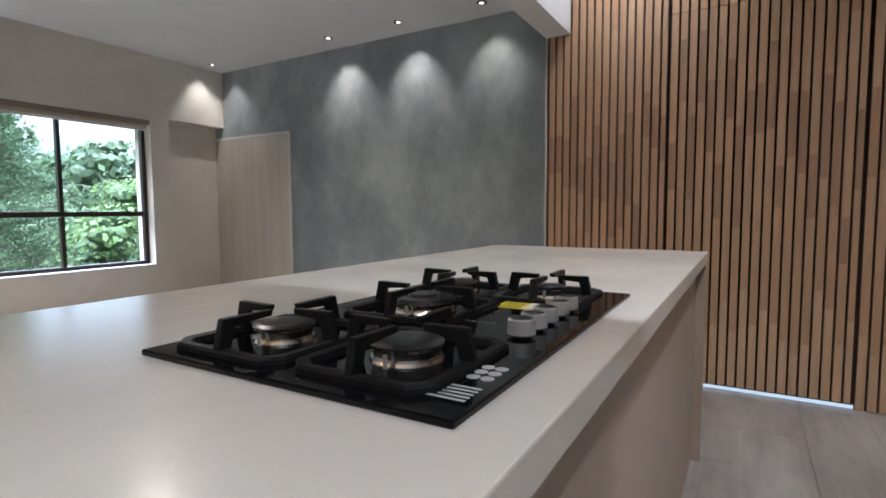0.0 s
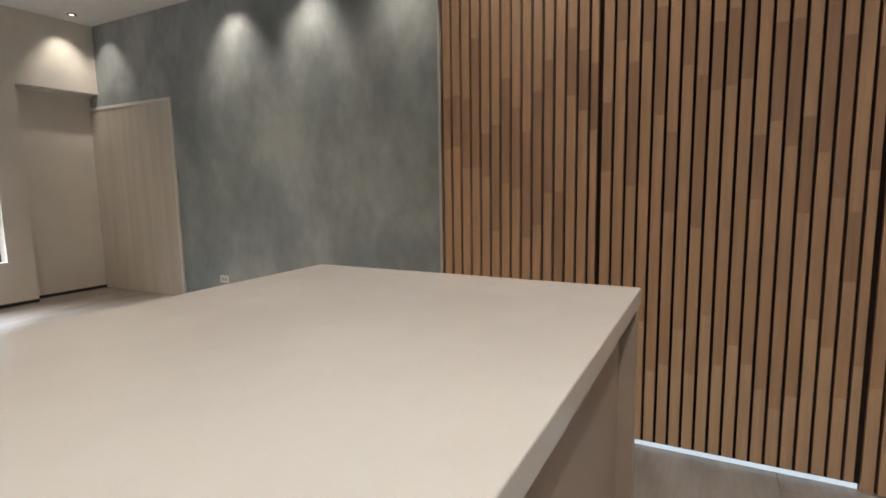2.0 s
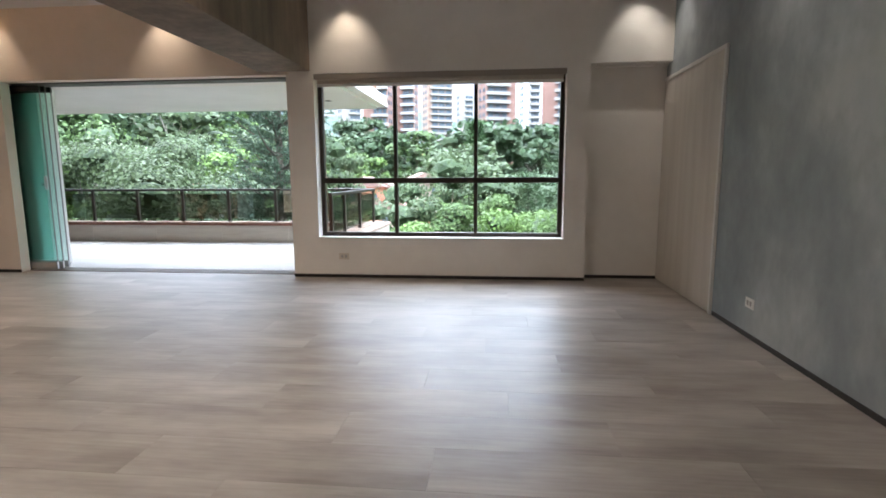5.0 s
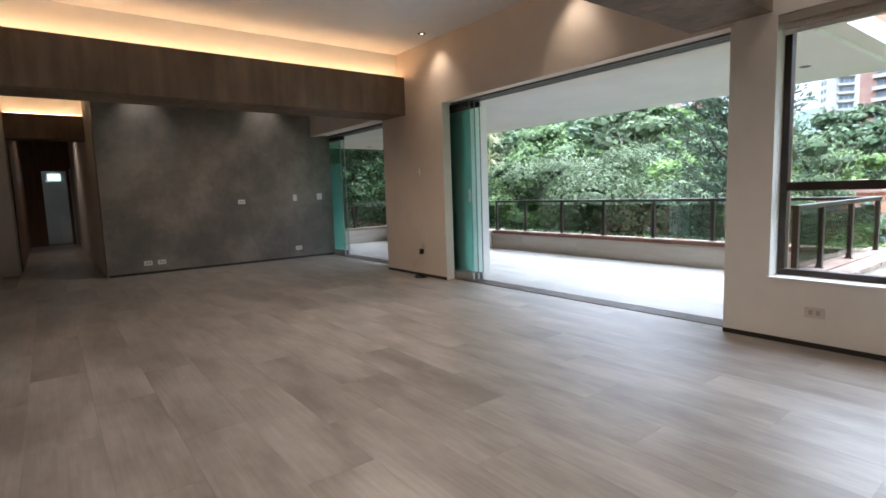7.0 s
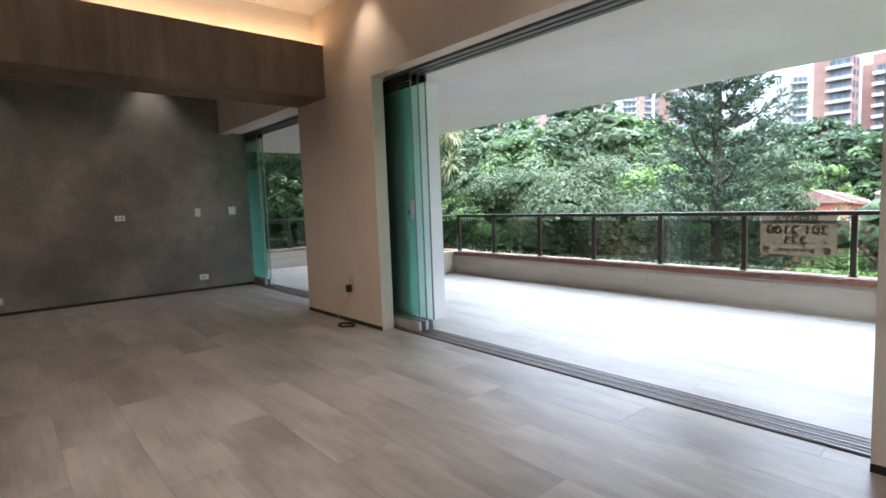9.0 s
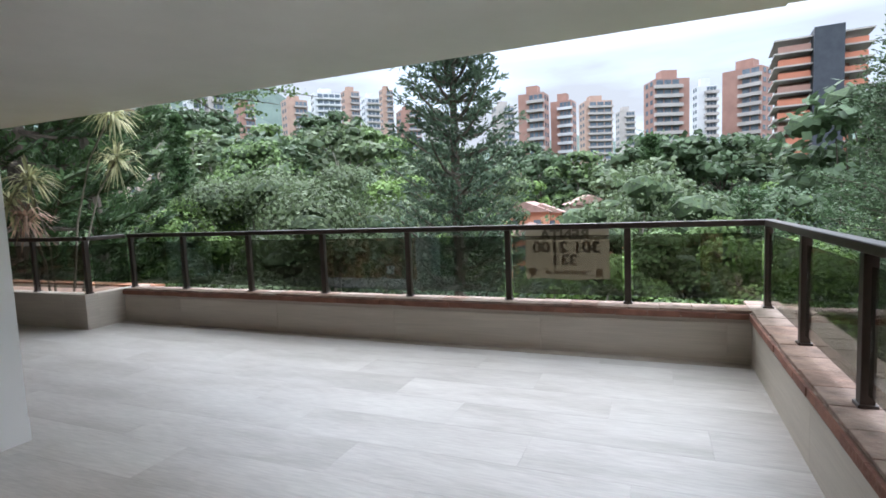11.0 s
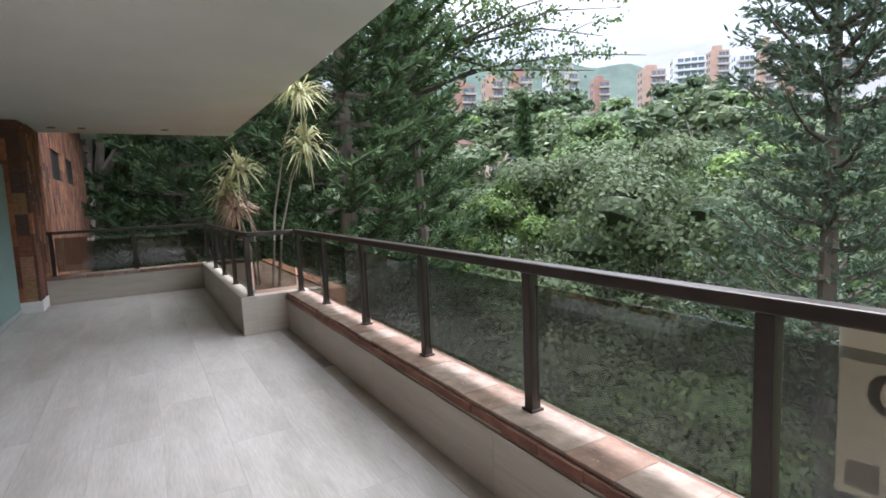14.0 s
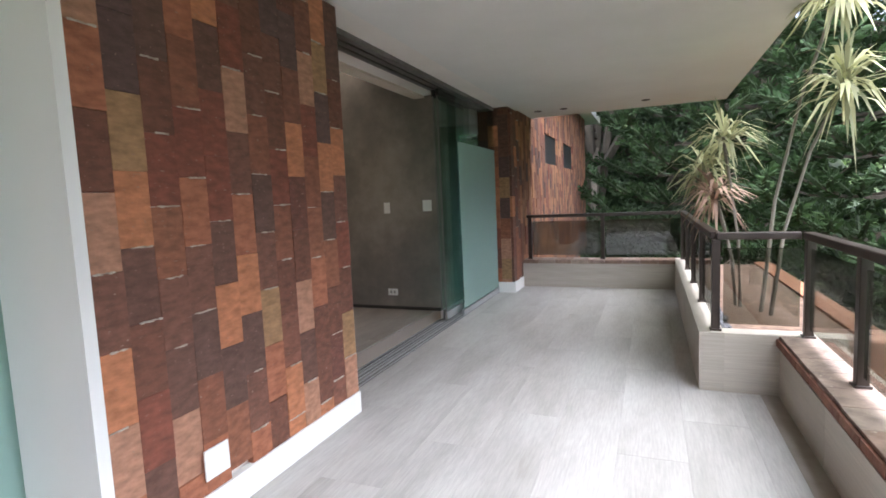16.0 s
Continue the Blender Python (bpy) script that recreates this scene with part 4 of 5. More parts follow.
def houses():
    rr = random.Random(4)
    for az, d, zt, wall in ((14.3, 78, 0.2, 0), (13.0, 76, 0.6, 0), (11.7, 77, 0.4, 0), (12.9, 70, -2.4, 0), (10.4, 72, -3.0, 1), (9.0, 73, -3.0, 1), (7.6, 75, -2.8, 1), (6.3, 77, -3.2, 0), (5.2, 74, -4.0, 0), (8.3, 66, -5.4, 1), (10.0, 64, -5.6, 0), (6.9, 96, 1.2, 1), (4.6, 98, 0.6, 0), (30.5, 92, 2.0, 0), (36.5, 88, -0.5, 0), (57, 120, 13, 1), (53, 118, 12, 1)):
        p = at_az(az, d)
        h = 6.5
        house(p.x, p.y, zt - h - 1.0, rr.uniform(5.5, 7.5), 9, h, az + rr.uniform(-12, 12), M_HOUSEW if wall else M_HOUSE, "white-walled house with a brown clay tile roof" if wall else "orange brick house with a clay tile roof")


houses()

# ---- balcony structure ----
XB0, XB1 = -7.08, -1.335          # parapet's inner corners
slab("balcony_parapet", XB0, -1.0, 8.52, 8.80, -0.3, 0.300, M_PARAPET)
slab("balcony_parapet_east", XB1, -1.0, 6.05, 8.52, -0.3, 0.300, M_PARAPET)
slab("balcony_parapet_west", -10.60, -10.34, YO, 8.12, -0.3, 0.300, M_PARAPET)
slab("planter_front", -10.60, XB0, 8.12, 8.24, -0.3, 0.345, M_PARAPET)
slab("planter_side", XB0 - 0.12, XB0, 8.24, 8.82, -0.3, 0.345, M_PARAPET)
slab("planter_back", -10.60, XB0 - 0.12, 8.95, 9.1, -0.6, 0.30, M_BRICK_I)
slab("soil", -10.50, XB0 - 0.12, 8.24, 8.95, -0.1, 0.28, surf("soil", (0.10, 0.06, 0.04), (0.26, 0.16, 0.11), 14, 1, 1, 30))
slab("parapet_bed", XB0, -1.357, 8.506, 8.70, 0.301, 0.329, M_GROUT_D)
slab("parapet_bed_east", -1.350, -1.16, 6.06, 8.505, 0.301, 0.329, M_GROUT_D)
slab("balcony_soffit", -11.04, -1.15, YO, 8.70, 2.222, 2.50, M_SOFFIT)
slab("balcony_soffit_gutter", -1.15, -1.0, YO, 8.78, 2.26, 2.42, M_SOFFIT)
slab("upper_parapet", -11.04, -1.15, 8.40, 8.68, 2.50, 3.4, M_BRICK_I)
slab("upper_parapet_east", -1.45, -1.15, YO, 8.40, 2.50, 3.4, M_BRICK_I)
slab("wall_outer_west", -17.4, -10.30, 5.9, 6.29, -0.3, 4.4, M_GROUT_D)
slab("wall_outer_below", -17.4, 2.9, 5.0, 6.30, -15, -0.302, M_BRICK_I)
slab("pier_brick_west", -10.28, -9.90, 5.92, 6.29, 0, 2.222, M_GROUT_D)

# skirting of the brick pier
slab("baseboard_outer", -6.235, -4.792, YO - 0.025, YO + 0.012, 0, 0.12, M_WHITE)
slab("baseboard_outer_side", -6.25, -6.235, 6.06, YO + 0.012, 0, 0.12, M_WHITE)
slab("baseboard_pier_west", -10.35, -9.88, 6.295, 6.33, 0, 0.13, M_WHITE)
slab("baseboard_pier_side", -9.90, -9.88, 5.92, 6.295, 0, 0.13, M_WHITE)

# baseboards: a dark recessed line
def baseboard(x0, x1, y0, y1, n=["baseboard"]):
    slab("baseboard", x0, x1, y0, y1, 0.0, 0.035, M_BASE)


baseboard(-6.22, -4.808, YF - 0.004, YF)
baseboard(-1.43, 1.765, YF - 0.004, YF)
baseboard(1.765, XE, 5.766, 5.77)
baseboard(XE - 0.004, XE, 0.58, 4.30)
baseboard(XW, XW + 0.004, 2.30, 5.95)

# ---- lighting of the rooms ----
def led(name, x0, x1, y0, y1, z):
    ob = box(name, x0, x1, y0, y1, z, z + 0.012, M_LED)
    tagged(ob, "warm glowing LED strip on top of a concrete beam", "lamp")


led("led_strip", -5.70, -5.68, -3.0, 5.58, 2.652)
led("led_strip", -10.58, -10.56, 1.24, 2.26, 2.602)


def downlight(x, y, z=H, energy=22, cone=62, lit=True, colour=WARM, aim=None, label="small recessed ceiling spotlight with a dark ring"):
    t = thing("downlight", (x, y, z), label, "lamp", "ceiling spotlights")
    bm = bmesh.new()
    add_cyl(bm, (0, 0, -0.006), 0.048, 0.006, 24)
    part("ring", bm, M_DARKALU, t)
    bm = bmesh.new()
    add_cyl(bm, (0, 0, -0.009), 0.020, 0.003, 20)
    part("lens", bm, M_LAMP if lit else M_HOLE, t)
    if lit:
        lamp("SPOT", "spotlight", look((x, y, z - 0.012), aim or (x, y, 0)), energy, colour, size=0.025, cone=cone, blend=0.9)
    return t


for yy in (5.33, 3.34, 2.41, 1.48):
    downlight(2.22, yy, energy=(4.8 if yy > 2 else 2.6) if yy < 5 else 3.4, colour=(1.0, 0.84, 0.68), cone=78, aim=(XE, yy, 2.25))
for xx in (-4.82, -2.75, -0.75):
    downlight(xx, 5.35, energy=3.6, cone=84, colour=(1.0, 0.80, 0.60), aim=(xx, YF, 2.3))
lamp("SPOT", "spotlight", look((2.22, 5.33, H - 0.013), (2.22, YF, 2.3)), 2.8, WARM, size=0.025, cone=78, blend=0.9)
for yy in (2.9, 4.75):
    downlight(-8.42, yy, energy=5, cone=78, aim=(XW, yy, 2.1))
# Past the first, these unseen fittings are added to fill the kitchen with light.
for xx, yy, ee in ((0.95, -0.05, 6), (0.35, -1.9, 7), (-1.1, -1.1, 21), (-3.2, -1.3, 42)):
    downlight(xx, yy, energy=ee, cone=130, colour=(1.0, 0.97, 0.94))
# Unseen ceiling fittings, added as fill for the living room.
for xx, yy, ee in ((-0.3, 2.6, 42), (-3.4, 3.8, 40), (-7.2, 3.8, 17)):
    downlight(xx, yy, energy=ee, cone=140, colour=(1.0, 0.82, 0.65) if xx > -5 else (1.0, 0.80, 0.62))
# One more added fitting, unseen, to brighten the hall.
for xx in (-14.0,):
    downlight(xx, 1.75, energy=9, cone=130, colour=(1.0, 0.80, 0.62))
for xx, yy in ((-5.69, 6.61), (-10.5, 6.53), (-10.5, 6.85), (-10.47, 7.80), (-1.65, 7.70)):
    downlight(xx, yy, 2.222, lit=False, label="unlit recessed spotlight in the balcony soffit")


# ---- kitchen island and hob ----
def island():
    t = thing("kitchen_island", (0, 0, 0), "taupe kitchen island with white panels at its end", "kitchen island")
    box("cabinet", -3.4, 0.264, -0.490, 0.40, 0.0, 0.866, M_CABINET, t, 0.003)
    box("end_panel", 0.266, 0.301, -0.528, 0.455, 0, 0.863, M_CABINET, t, 0.002)
    c = box("countertop", -3.5, 0.303, -0.532, 0.455, 0.866, 0.91, M_COUNTER, None, 0.003)
    tagged(c, "cream white quartz worktop on the kitchen island", "worktop")


island()


def hob():
    X0, X1, Y0, Y1, Z = -1.80, -1.06, -0.468, -0.02, 0.91
    t = thing("gas_hob", (0, 0, 0), "black glass gas hob with five burners on the white worktop", "hob")
    box("glass_plate", X0, X1, Y0, Y1, Z, Z + 0.008, M_BLACKGLASS, t, 0.002)
    zt = Z + 0.008
    def ring(bm, cx, cy, r0, r1, z0, z1, n=32):
        """A flat-topped ring; its outer edge drops to z0."""
        o, i_, u = [], [], []
        for k in range(n):
            c, s_ = math.cos(2 * math.pi * k / n), math.sin(2 * math.pi * k / n)
            o.append(bm.verts.new((cx + r1 * c, cy + r1 * s_, z0)))
            u.append(bm.verts.new((cx + (r1 - 0.002) * c, cy + (r1 - 0.002) * s_, z1)))
            i_.append(bm.verts.new((cx + r0 * c, cy + r0 * s_, z1)))
        for k in range(n):
            j = (k + 1) % n
            bm.faces.new((o[k], o[j], u[j], u[k]))
            bm.faces.new((u[k], u[j], i_[j], i_[k]))

    # burner: centre, cap radius, half length and half width of its grate
    for bx, by, r, gx, gy_ in ((-1.669, -0.132, 0.041, 0.108, 0.095), (-1.664, -0.330, 0.044, 0.108, 0.092), (-1.404, -0.187, 0.055, 0.112, 0.105), (-1.185, -0.138, 0.040, 0.092, 0.095), (-1.166, -0.331, 0.033, 0.100, 0.088)):
        b = thing("burner", (bx, by, zt))
        b.parent = t
        big = r > 0.05
        bm = bmesh.new()
        add_cyl(bm, (0, 0, 0.0), r * 1.02, 0.004, 40, r2=r * 0.98)
        add_cyl(bm, (0, 0, 0.004), r * 0.90, 0.010, 40, r2=r * 0.93)
        part("crown_ring", bm, M_STEEL, b)
        bm = bmesh.new()
        nn = 22 if big else 16
        for k in range(nn):
            a = 2 * math.pi * (k + 0.5) / nn
            vs = add_box(bm, r * 0.90, r * 0.955, -0.0014, 0.0014, 0.0135, 0.0175)
            bmesh.ops.rotate(bm, verts=vs, cent=(0, 0, 0), matrix=Matrix.Rotation(a, 3, "Z"))
        add_cyl(bm, (0, 0, 0.0142), r * 0.84, 0.003, 32)
        part("flame_slots", bm, M_STEEL, b)
        bm = bmesh.new()
        if big:
            ring(bm, 0, 0, r * 0.55, r * 1.0, 0.0176, 0.0235, 40)
            add_cyl(bm, (0, 0, 0.012), r * 0.56, 0.0125, 32, r2=r * 0.50)
            add_cyl(bm, (0, 0, 0.0246), r * 0.50, 0.004, 32, r2=r * 0.42)
        else:
            add_cyl(bm, (0, 0, 0.0176), r * 0.98, 0.0025, 40, r2=r)
            add_cyl(bm, (0, 0, 0.0202), r, 0.0030, 40, r2=r * 0.80)
            add_cyl(bm, (0, 0, 0.0233), r * 0.80, 0.0012, 40, r2=r * 0.35)
        part("cap", bm, M_BURNER, b, smooth=False)
        bm = bmesh.new()
        add_cyl(bm, (-r * 1.12, -r * 0.1, 0.0), 0.0025, 0.015, 12)
        part("igniter", bm, M_ALU, b, "small grey igniter pin")
        # the grate: a wide flat frame with rounded corners and four uprights with fingers
        bm = bmesh.new()
        w, cz, ch = 0.017, 0.0085, 0.022
        def outline(hx, hy, c):
            return [(hx - c, -hy), (hx, -hy + c), (hx, hy - c), (hx - c, hy), (-hx + c, hy), (-hx, hy - c), (-hx, -hy + c), (-hx + c, -hy)]
        rows = [[bm.verts.new((x_, y_, z_)) for x_, y_ in outline(hx, hy, c)] for hx, hy, c, z_ in ((gx, gy_, ch, 0.0), (gx, gy_, ch, cz - 0.003), (gx - 0.003, gy_ - 0.003, ch - 0.001, cz), (gx - w + 0.002, gy_ - w + 0.002, ch * 0.6, cz - 0.001), (gx - w, gy_ - w, ch * 0.55, 0.0))]
        for ra, rb in zip(rows, rows[1:]):
            for k in range(8): bm.faces.new((ra[k], ra[(k + 1) % 8], rb[(k + 1) % 8], rb[k]))
        part("grate_frame", bm, M_IRON, b)
        for k in range(4):
            R, H_ = (gx if k % 2 == 0 else gy_) - 0.001, 0.044
            tip = max(0.020, r * 0.55)
            bm = bmesh.new()
            prof = ((R, 0.006), (R - 0.009, H_), (tip, H_ - 0.001), (tip + 0.002, H_ - 0.009), (R - 0.024, H_ - 0.011), (R - 0.019, 0.006))
            fa = [bm.verts.new((x_, -0.0055, z_)) for x_, z_ in prof]
            fb = [bm.verts.new((x_, 0.0055, z_)) for x_, z_ in prof]
            bm.faces.new(fa)
            bm.faces.new(fb[::-1])
            for q in range(6): bm.faces.new((fa[q], fb[q], fb[(q + 1) % 6], fa[(q + 1) % 6]))
            bmesh.ops.bevel(bm, geom=[e for e in bm.edges], offset=0.0012, segments=1, affect="EDGES")
            bmesh.ops.recalc_face_normals(bm, faces=bm.faces)
            bmesh.ops.rotate(bm, verts=bm.verts, cent=(0, 0, 0), matrix=Matrix.Rotation(math.pi / 2 * k, 3, "Z"))
            part("grate_arm", bm, M_IRON, b)
    for kx in (-1.508, -1.461, -1.411, -1.354, -1.304):
        bm = bmesh.new()
        add_cyl(bm, (0, 0, 0.005), 0.0195, 0.0195, 36, r2=0.0185)
        ring(bm, 0, 0, 0.0150, 0.0187, 0.0245, 0.0262, 36)
        kn = part("knob", bm, M_ALU, t, "brushed grey control knob", loc=(kx, -0.410, zt))
        bm = bmesh.new()
        add_cyl(bm, (0, 0, 0.0240), 0.0150, 0.0012, 32)
        add_cyl(bm, (0, 0, 0.0), 0.013, 0.005, 24)
        part("knob_cap", bm, M_BURNER, kn)
    bm = bmesh.new()
    add_box(bm, -1.326, -1.259, -0.375, -0.283, zt, zt + 0.0006)
    lb = part("energy_label", bm, surf("label_yellow", (0.75, 0.60, 0.02), rough=0.5), t, "yellow and white energy label")
    box("label_white", -1.322, -1.263, -0.372, -0.335, zt + 0.0007, zt + 0.001, M_WHITE, lb)
    for q in range(7):
        box("label_bars", -1.320 + q * 0.0085, -1.3175 + q * 0.0085, -0.328, -0.290, zt + 0.0007, zt + 0.001, surf("label_ink", (0.30, 0.22, 0.02), rough=0.5), lb)
    pg = surf("print_grey", (0.10, 0.10, 0.10), rough=0.4)
    for q in range(8):
        box("printed_name", -1.455, -1.446, -0.345 + q * 0.011, -0.337 + q * 0.011, zt, zt + 0.0004, pg, t)
    gy = surf("print_pale", (0.45, 0.45, 0.45), rough=0.5)
    for q in range(6):
        bm = bmesh.new()
        add_cyl(bm, (-1.690 + 0.018 * (q % 3), -0.446 + 0.016 * (q // 3), zt), 0.0075, 0.0004, 16)
        part("printed_symbol", bm, gy, t)
    for q in range(5):
        box("printed_line", -1.758 + q * 0.0085, -1.754 + q * 0.0085, -0.455, -0.405, zt, zt + 0.0004, gy, t)
    return t


hob()


# ---- slatted wall ----
def slats():
    rr = random.Random(12)
    slab("slat_backing", XS + 0.024, XS + 0.03, -4.2, 0.535, 0.0, H, M_FELT)
    slab("slat_edge", XS - 0.001, XS + 0.03, 0.536, 0.548, 0.0, H, M_OAK)
    # No lamp here: a thin glowing strip replaces daylight leaking under the door.
    tagged(box("door_gap_light", XS + 0.0205, XS + 0.0235, -1.20, -0.22, 0.002, 0.022, glow("gap_daylight", (0.75, 0.87, 1.0), 0.075)), "glowing strip standing in for cool light under the hidden door", "light gap")
    root = thing("slat_panelling", (XS, 0, 0), "vertical beech slats on a dark backing with a hidden door", "wall panelling")
    pitch, wd = 0.0507, 0.0385
    y = 0.519
    k = 0
    while y > -4.15:
        door = -1.20 < y - wd / 2 < -0.23
        zb = 0.035 if door else 0.004
        bm = bmesh.new()
        z = zb
        cuts = [2.26] if door else []
        while z < H - 0.002:
            z2 = min(H - 0.002, z + rr.uniform(0.18, 0.62))
            for c in cuts:
                if z < c - 0.01 < z2: z2 = c
            add_box(bm, 0.0, 0.024, y - wd + (0.010 if k in (33, 14) else 0.0), y, z, z2 - (0.004 if (door and abs(z2 - 2.26) < 1e-6) else 0), 0)
            z = z2
        part("slat", bm, M_SLAT, root)
        y -= pitch
        k += 1
    return root


slats()


# ---- window in the facade ----
def window():
    t = thing("window_1")
    tagged(t, kind="structure")
    X0, X1, Z0, Z1, Y0, Y1 = -1.13, 1.53, 0.45, 2.16, 5.73, 5.79
    f = 0.045
    box("window_frame", X0, X1, Y0, Y1, Z0, Z0 + f, M_DARKALU, t, 0.003)
    box("window_frame", X0, X1, Y0, Y1, Z1 - f, Z1, M_DARKALU, t, 0.003)
    box("window_frame", X0, X0 + f, Y0, Y1, Z0 + f, Z1 - f, M_DARKALU, t, 0.003)
    box("window_frame", X1 - f, X1, Y0, Y1, Z0 + f, Z1 - f, M_DARKALU, t, 0.003)
    box("transom", X0 + f, X1 - f, Y0, Y1, 1.04, 1.10, M_DARKALU, t, 0.003)
    for xm in (-0.28, 0.60):
        box("mullion", xm - 0.02, xm + 0.02, Y0, Y1, Z0 + f, 1.04, M_DARKALU, t, 0.003)
        box("mullion", xm - 0.02, xm + 0.02, Y0, Y1, 1.10, Z1 - f, M_DARKALU, t, 0.003)
    xs = (X0 + f, -0.30, -0.26, 0.58, 0.62, X1 - f)
    for i in range(3):
        for za, zb in ((Z0 + f, 1.04), (1.10, Z1 - f)):
            p = box("pane", xs[2 * i], xs[2 * i + 1], 5.757, 5.763, za, zb, M_GLASS_W, t)
            p.visible_shadow = False
    slab("window_sill", -1.14, 1.54, YF - 0.012, 5.80, 0.441, 0.452, M_WHITE)
    b = thing("roller_blind", (0, 0, 0), "rolled-up beige roller blind above the window", "blind")
    bm = bmesh.new()
    add_cyl(bm, (-1.10, 5.655, 2.135), 0.035, 2.60, 24, axis="x")
    part("fabric_roll", bm, surf("blind_fabric", (0.42, 0.36, 0.30), (0.50, 0.44, 0.37), 60, 0.9), b)
    box("valance", -1.128, 1.528, YF + 0.004, YF + 0.012, 2.14, 2.198, surf("valance", (0.30, 0.26, 0.22), rough=0.7), b)
    box("hem_bar", -1.10, 1.50, 5.64, 5.652, 2.07, 2.10, M_WHITE, b)


window()


# ---- sliding glass walls ----
def glass_stack(x0s, x1s, ys, name="sliding_glass_wall"):
    t = thing(name, (0, 0, 0), "stack of frameless green glass sliding panels pushed to the side", "glass door")
    for (x0, x1, y) in zip(x0s, x1s, ys):
        p = box("panel", x0, x1, y - 0.005, y + 0.005, 0.10, 2.12, M_GLASS_G, t)
        p.visible_shadow = False
        box("edge_profile", x1, x1 + 0.006, y - 0.006, y + 0.006, 0.10, 2.12, M_TRACK, t)
        box("bottom_rail", x0, x1 + 0.006, y - 0.014, y + 0.014, 0.022, 0.10, M_ALU, t, 0.002)
        box("top_rail", x0, x1 + 0.006, y - 0.014, y + 0.014, 2.12, 2.18, M_BASE, t, 0.002)
    return t


def tracks(x0, x1, ys, z=0.0):
    for y in ys:
        tagged(box("floor_track", x0, x1, y - 0.024, y + 0.024, -0.006, 0.003, M_TRACK), kind="structure")
        for d in (-0.017, 0.017):
            tagged(box("floor_track_lip", x0, x1, y + d - 0.003, y + d + 0.003, 0.003, 0.010, M_ALU), kind="structure")
        tagged(box("ceiling_track", x0, x1, y - 0.024, y + 0.024, 2.185, 2.221, M_TRACK), kind="structure")


YT = (5.76, 5.83, 5.90)
tracks(-4.80, -1.43, YT)
st = glass_stack((-5.22, -5.20, -5.18), (-4.475, -4.465, -4.455), YT)
# Added sheet: paints the teal light of the pocket behind the panels.
box("film", -5.17, -4.66, 5.912, 5.914, 0.11, 2.11, M_TEAL_POCKET, st, label="teal sheet standing in for the lit glass pocket")
hd = thing("lock")
hd.parent = st
box("lock_body", -4.515, -4.480, 5.738, 5.754, 0.98, 1.14, M_ALU, hd, 0.003)
box("lock_turn", -4.555, -4.515, 5.735, 5.742, 1.03, 1.05, M_BASE, hd, 0.002)
tracks(-9.88, -6.25, (5.96, 6.03, 6.10))
glass_stack((-9.2, -9.2), (-8.36, -8.32), (5.98, 6.04))
fx = thing("fixed_glass_panel", (0, 0, 0), "fixed glass panel with frosted film on its lower part", "glass panel")
p = box("pane", -9.88, -8.60, 6.105, 6.115, 0.06, 2.18, M_GLASS_G, fx)
p.visible_shadow = False
box("film", -9.87, -8.62, 6.117, 6.119, 0.07, 1.72, M_FROST, fx)
box("bottom_rail", -9.88, -8.60, 6.095, 6.125, 0.012, 0.06, M_ALU, fx)


# ---- railing ----
def railing():
    t = thing("balcony_railing", (0, 0, 0), "dark brown metal railing with smoky glass panes on the parapet", "railing")
    ZT, ZB = 0.915, 0.345
    def post(x, y):
        p = box("post", x - 0.022, x + 0.022, y - 0.022, y + 0.022, ZB - 0.04, ZT - 0.04, M_DARKALU, t, 0.003)
        bm = bmesh.new()
        add_box(bm, x - 0.03, x + 0.03, y - 0.03, y + 0.03, ZB + 0.0, ZB + 0.012, 0.002)
        part("foot", bm, M_DARKALU, p)
        return p
    def rail(x0, x1, y0, y1):
        box("top_rail", x0, x1, y0, y1, ZT - 0.04, ZT, M_DARKALU, t, 0.006)
    def pane_x(xa, xb, y):
        q = box("glass_pane", xa + 0.035, xb - 0.035, y - 0.004, y + 0.004, ZB + 0.05, ZT - 0.085, M_GLASS_S, t)
    def pane_y(ya, yb, x):
        q = box("glass_pane", x - 0.004, x + 0.004, ya + 0.035, yb - 0.035, ZB + 0.05, ZT - 0.085, M_GLASS_S, t)
    xs = (-7.08, -6.32, -5.473, -4.633, -3.79, -2.942, -2.082, -1.235)
    for x in xs: post(x, 8.64)
    for a, b in zip(xs, xs[1:]): pane_x(a, b, 8.64)
    rail(-7.11, -1.205, 8.612, 8.668)
    ys = (8.64, 7.75, 6.95, 6.38)
    for y in ys[1:]: post(-1.235, y)
    for a, b in zip(ys[1:], ys): pane_y(a, b, -1.235)
    rail(-1.263, -1.207, 6.34, 8.612)
    post(-7.15, 8.20)
    pane_y(8.20, 8.64, -7.11)
    rail(-7.178, -7.122, 8.20, 8.612)
    xs = (-10.45, -9.62, -8.80, -7.98, -7.15)
    for x in xs[:-1]: post(x, 8.20)
    for a, b in zip(xs, xs[1:]): pane_x(a, b, 8.20)
    rail(-10.478, -7.178, 8.172, 8.228)
    ys = (6.40, 7.30, 8.20)
    for y in ys[:-1]: post(-10.45, y)
    for a, b in zip(ys, ys[1:]): pane_y(a, b, -10.45)
    rail(-10.478, -10.422, 6.36, 8.172)


railing()


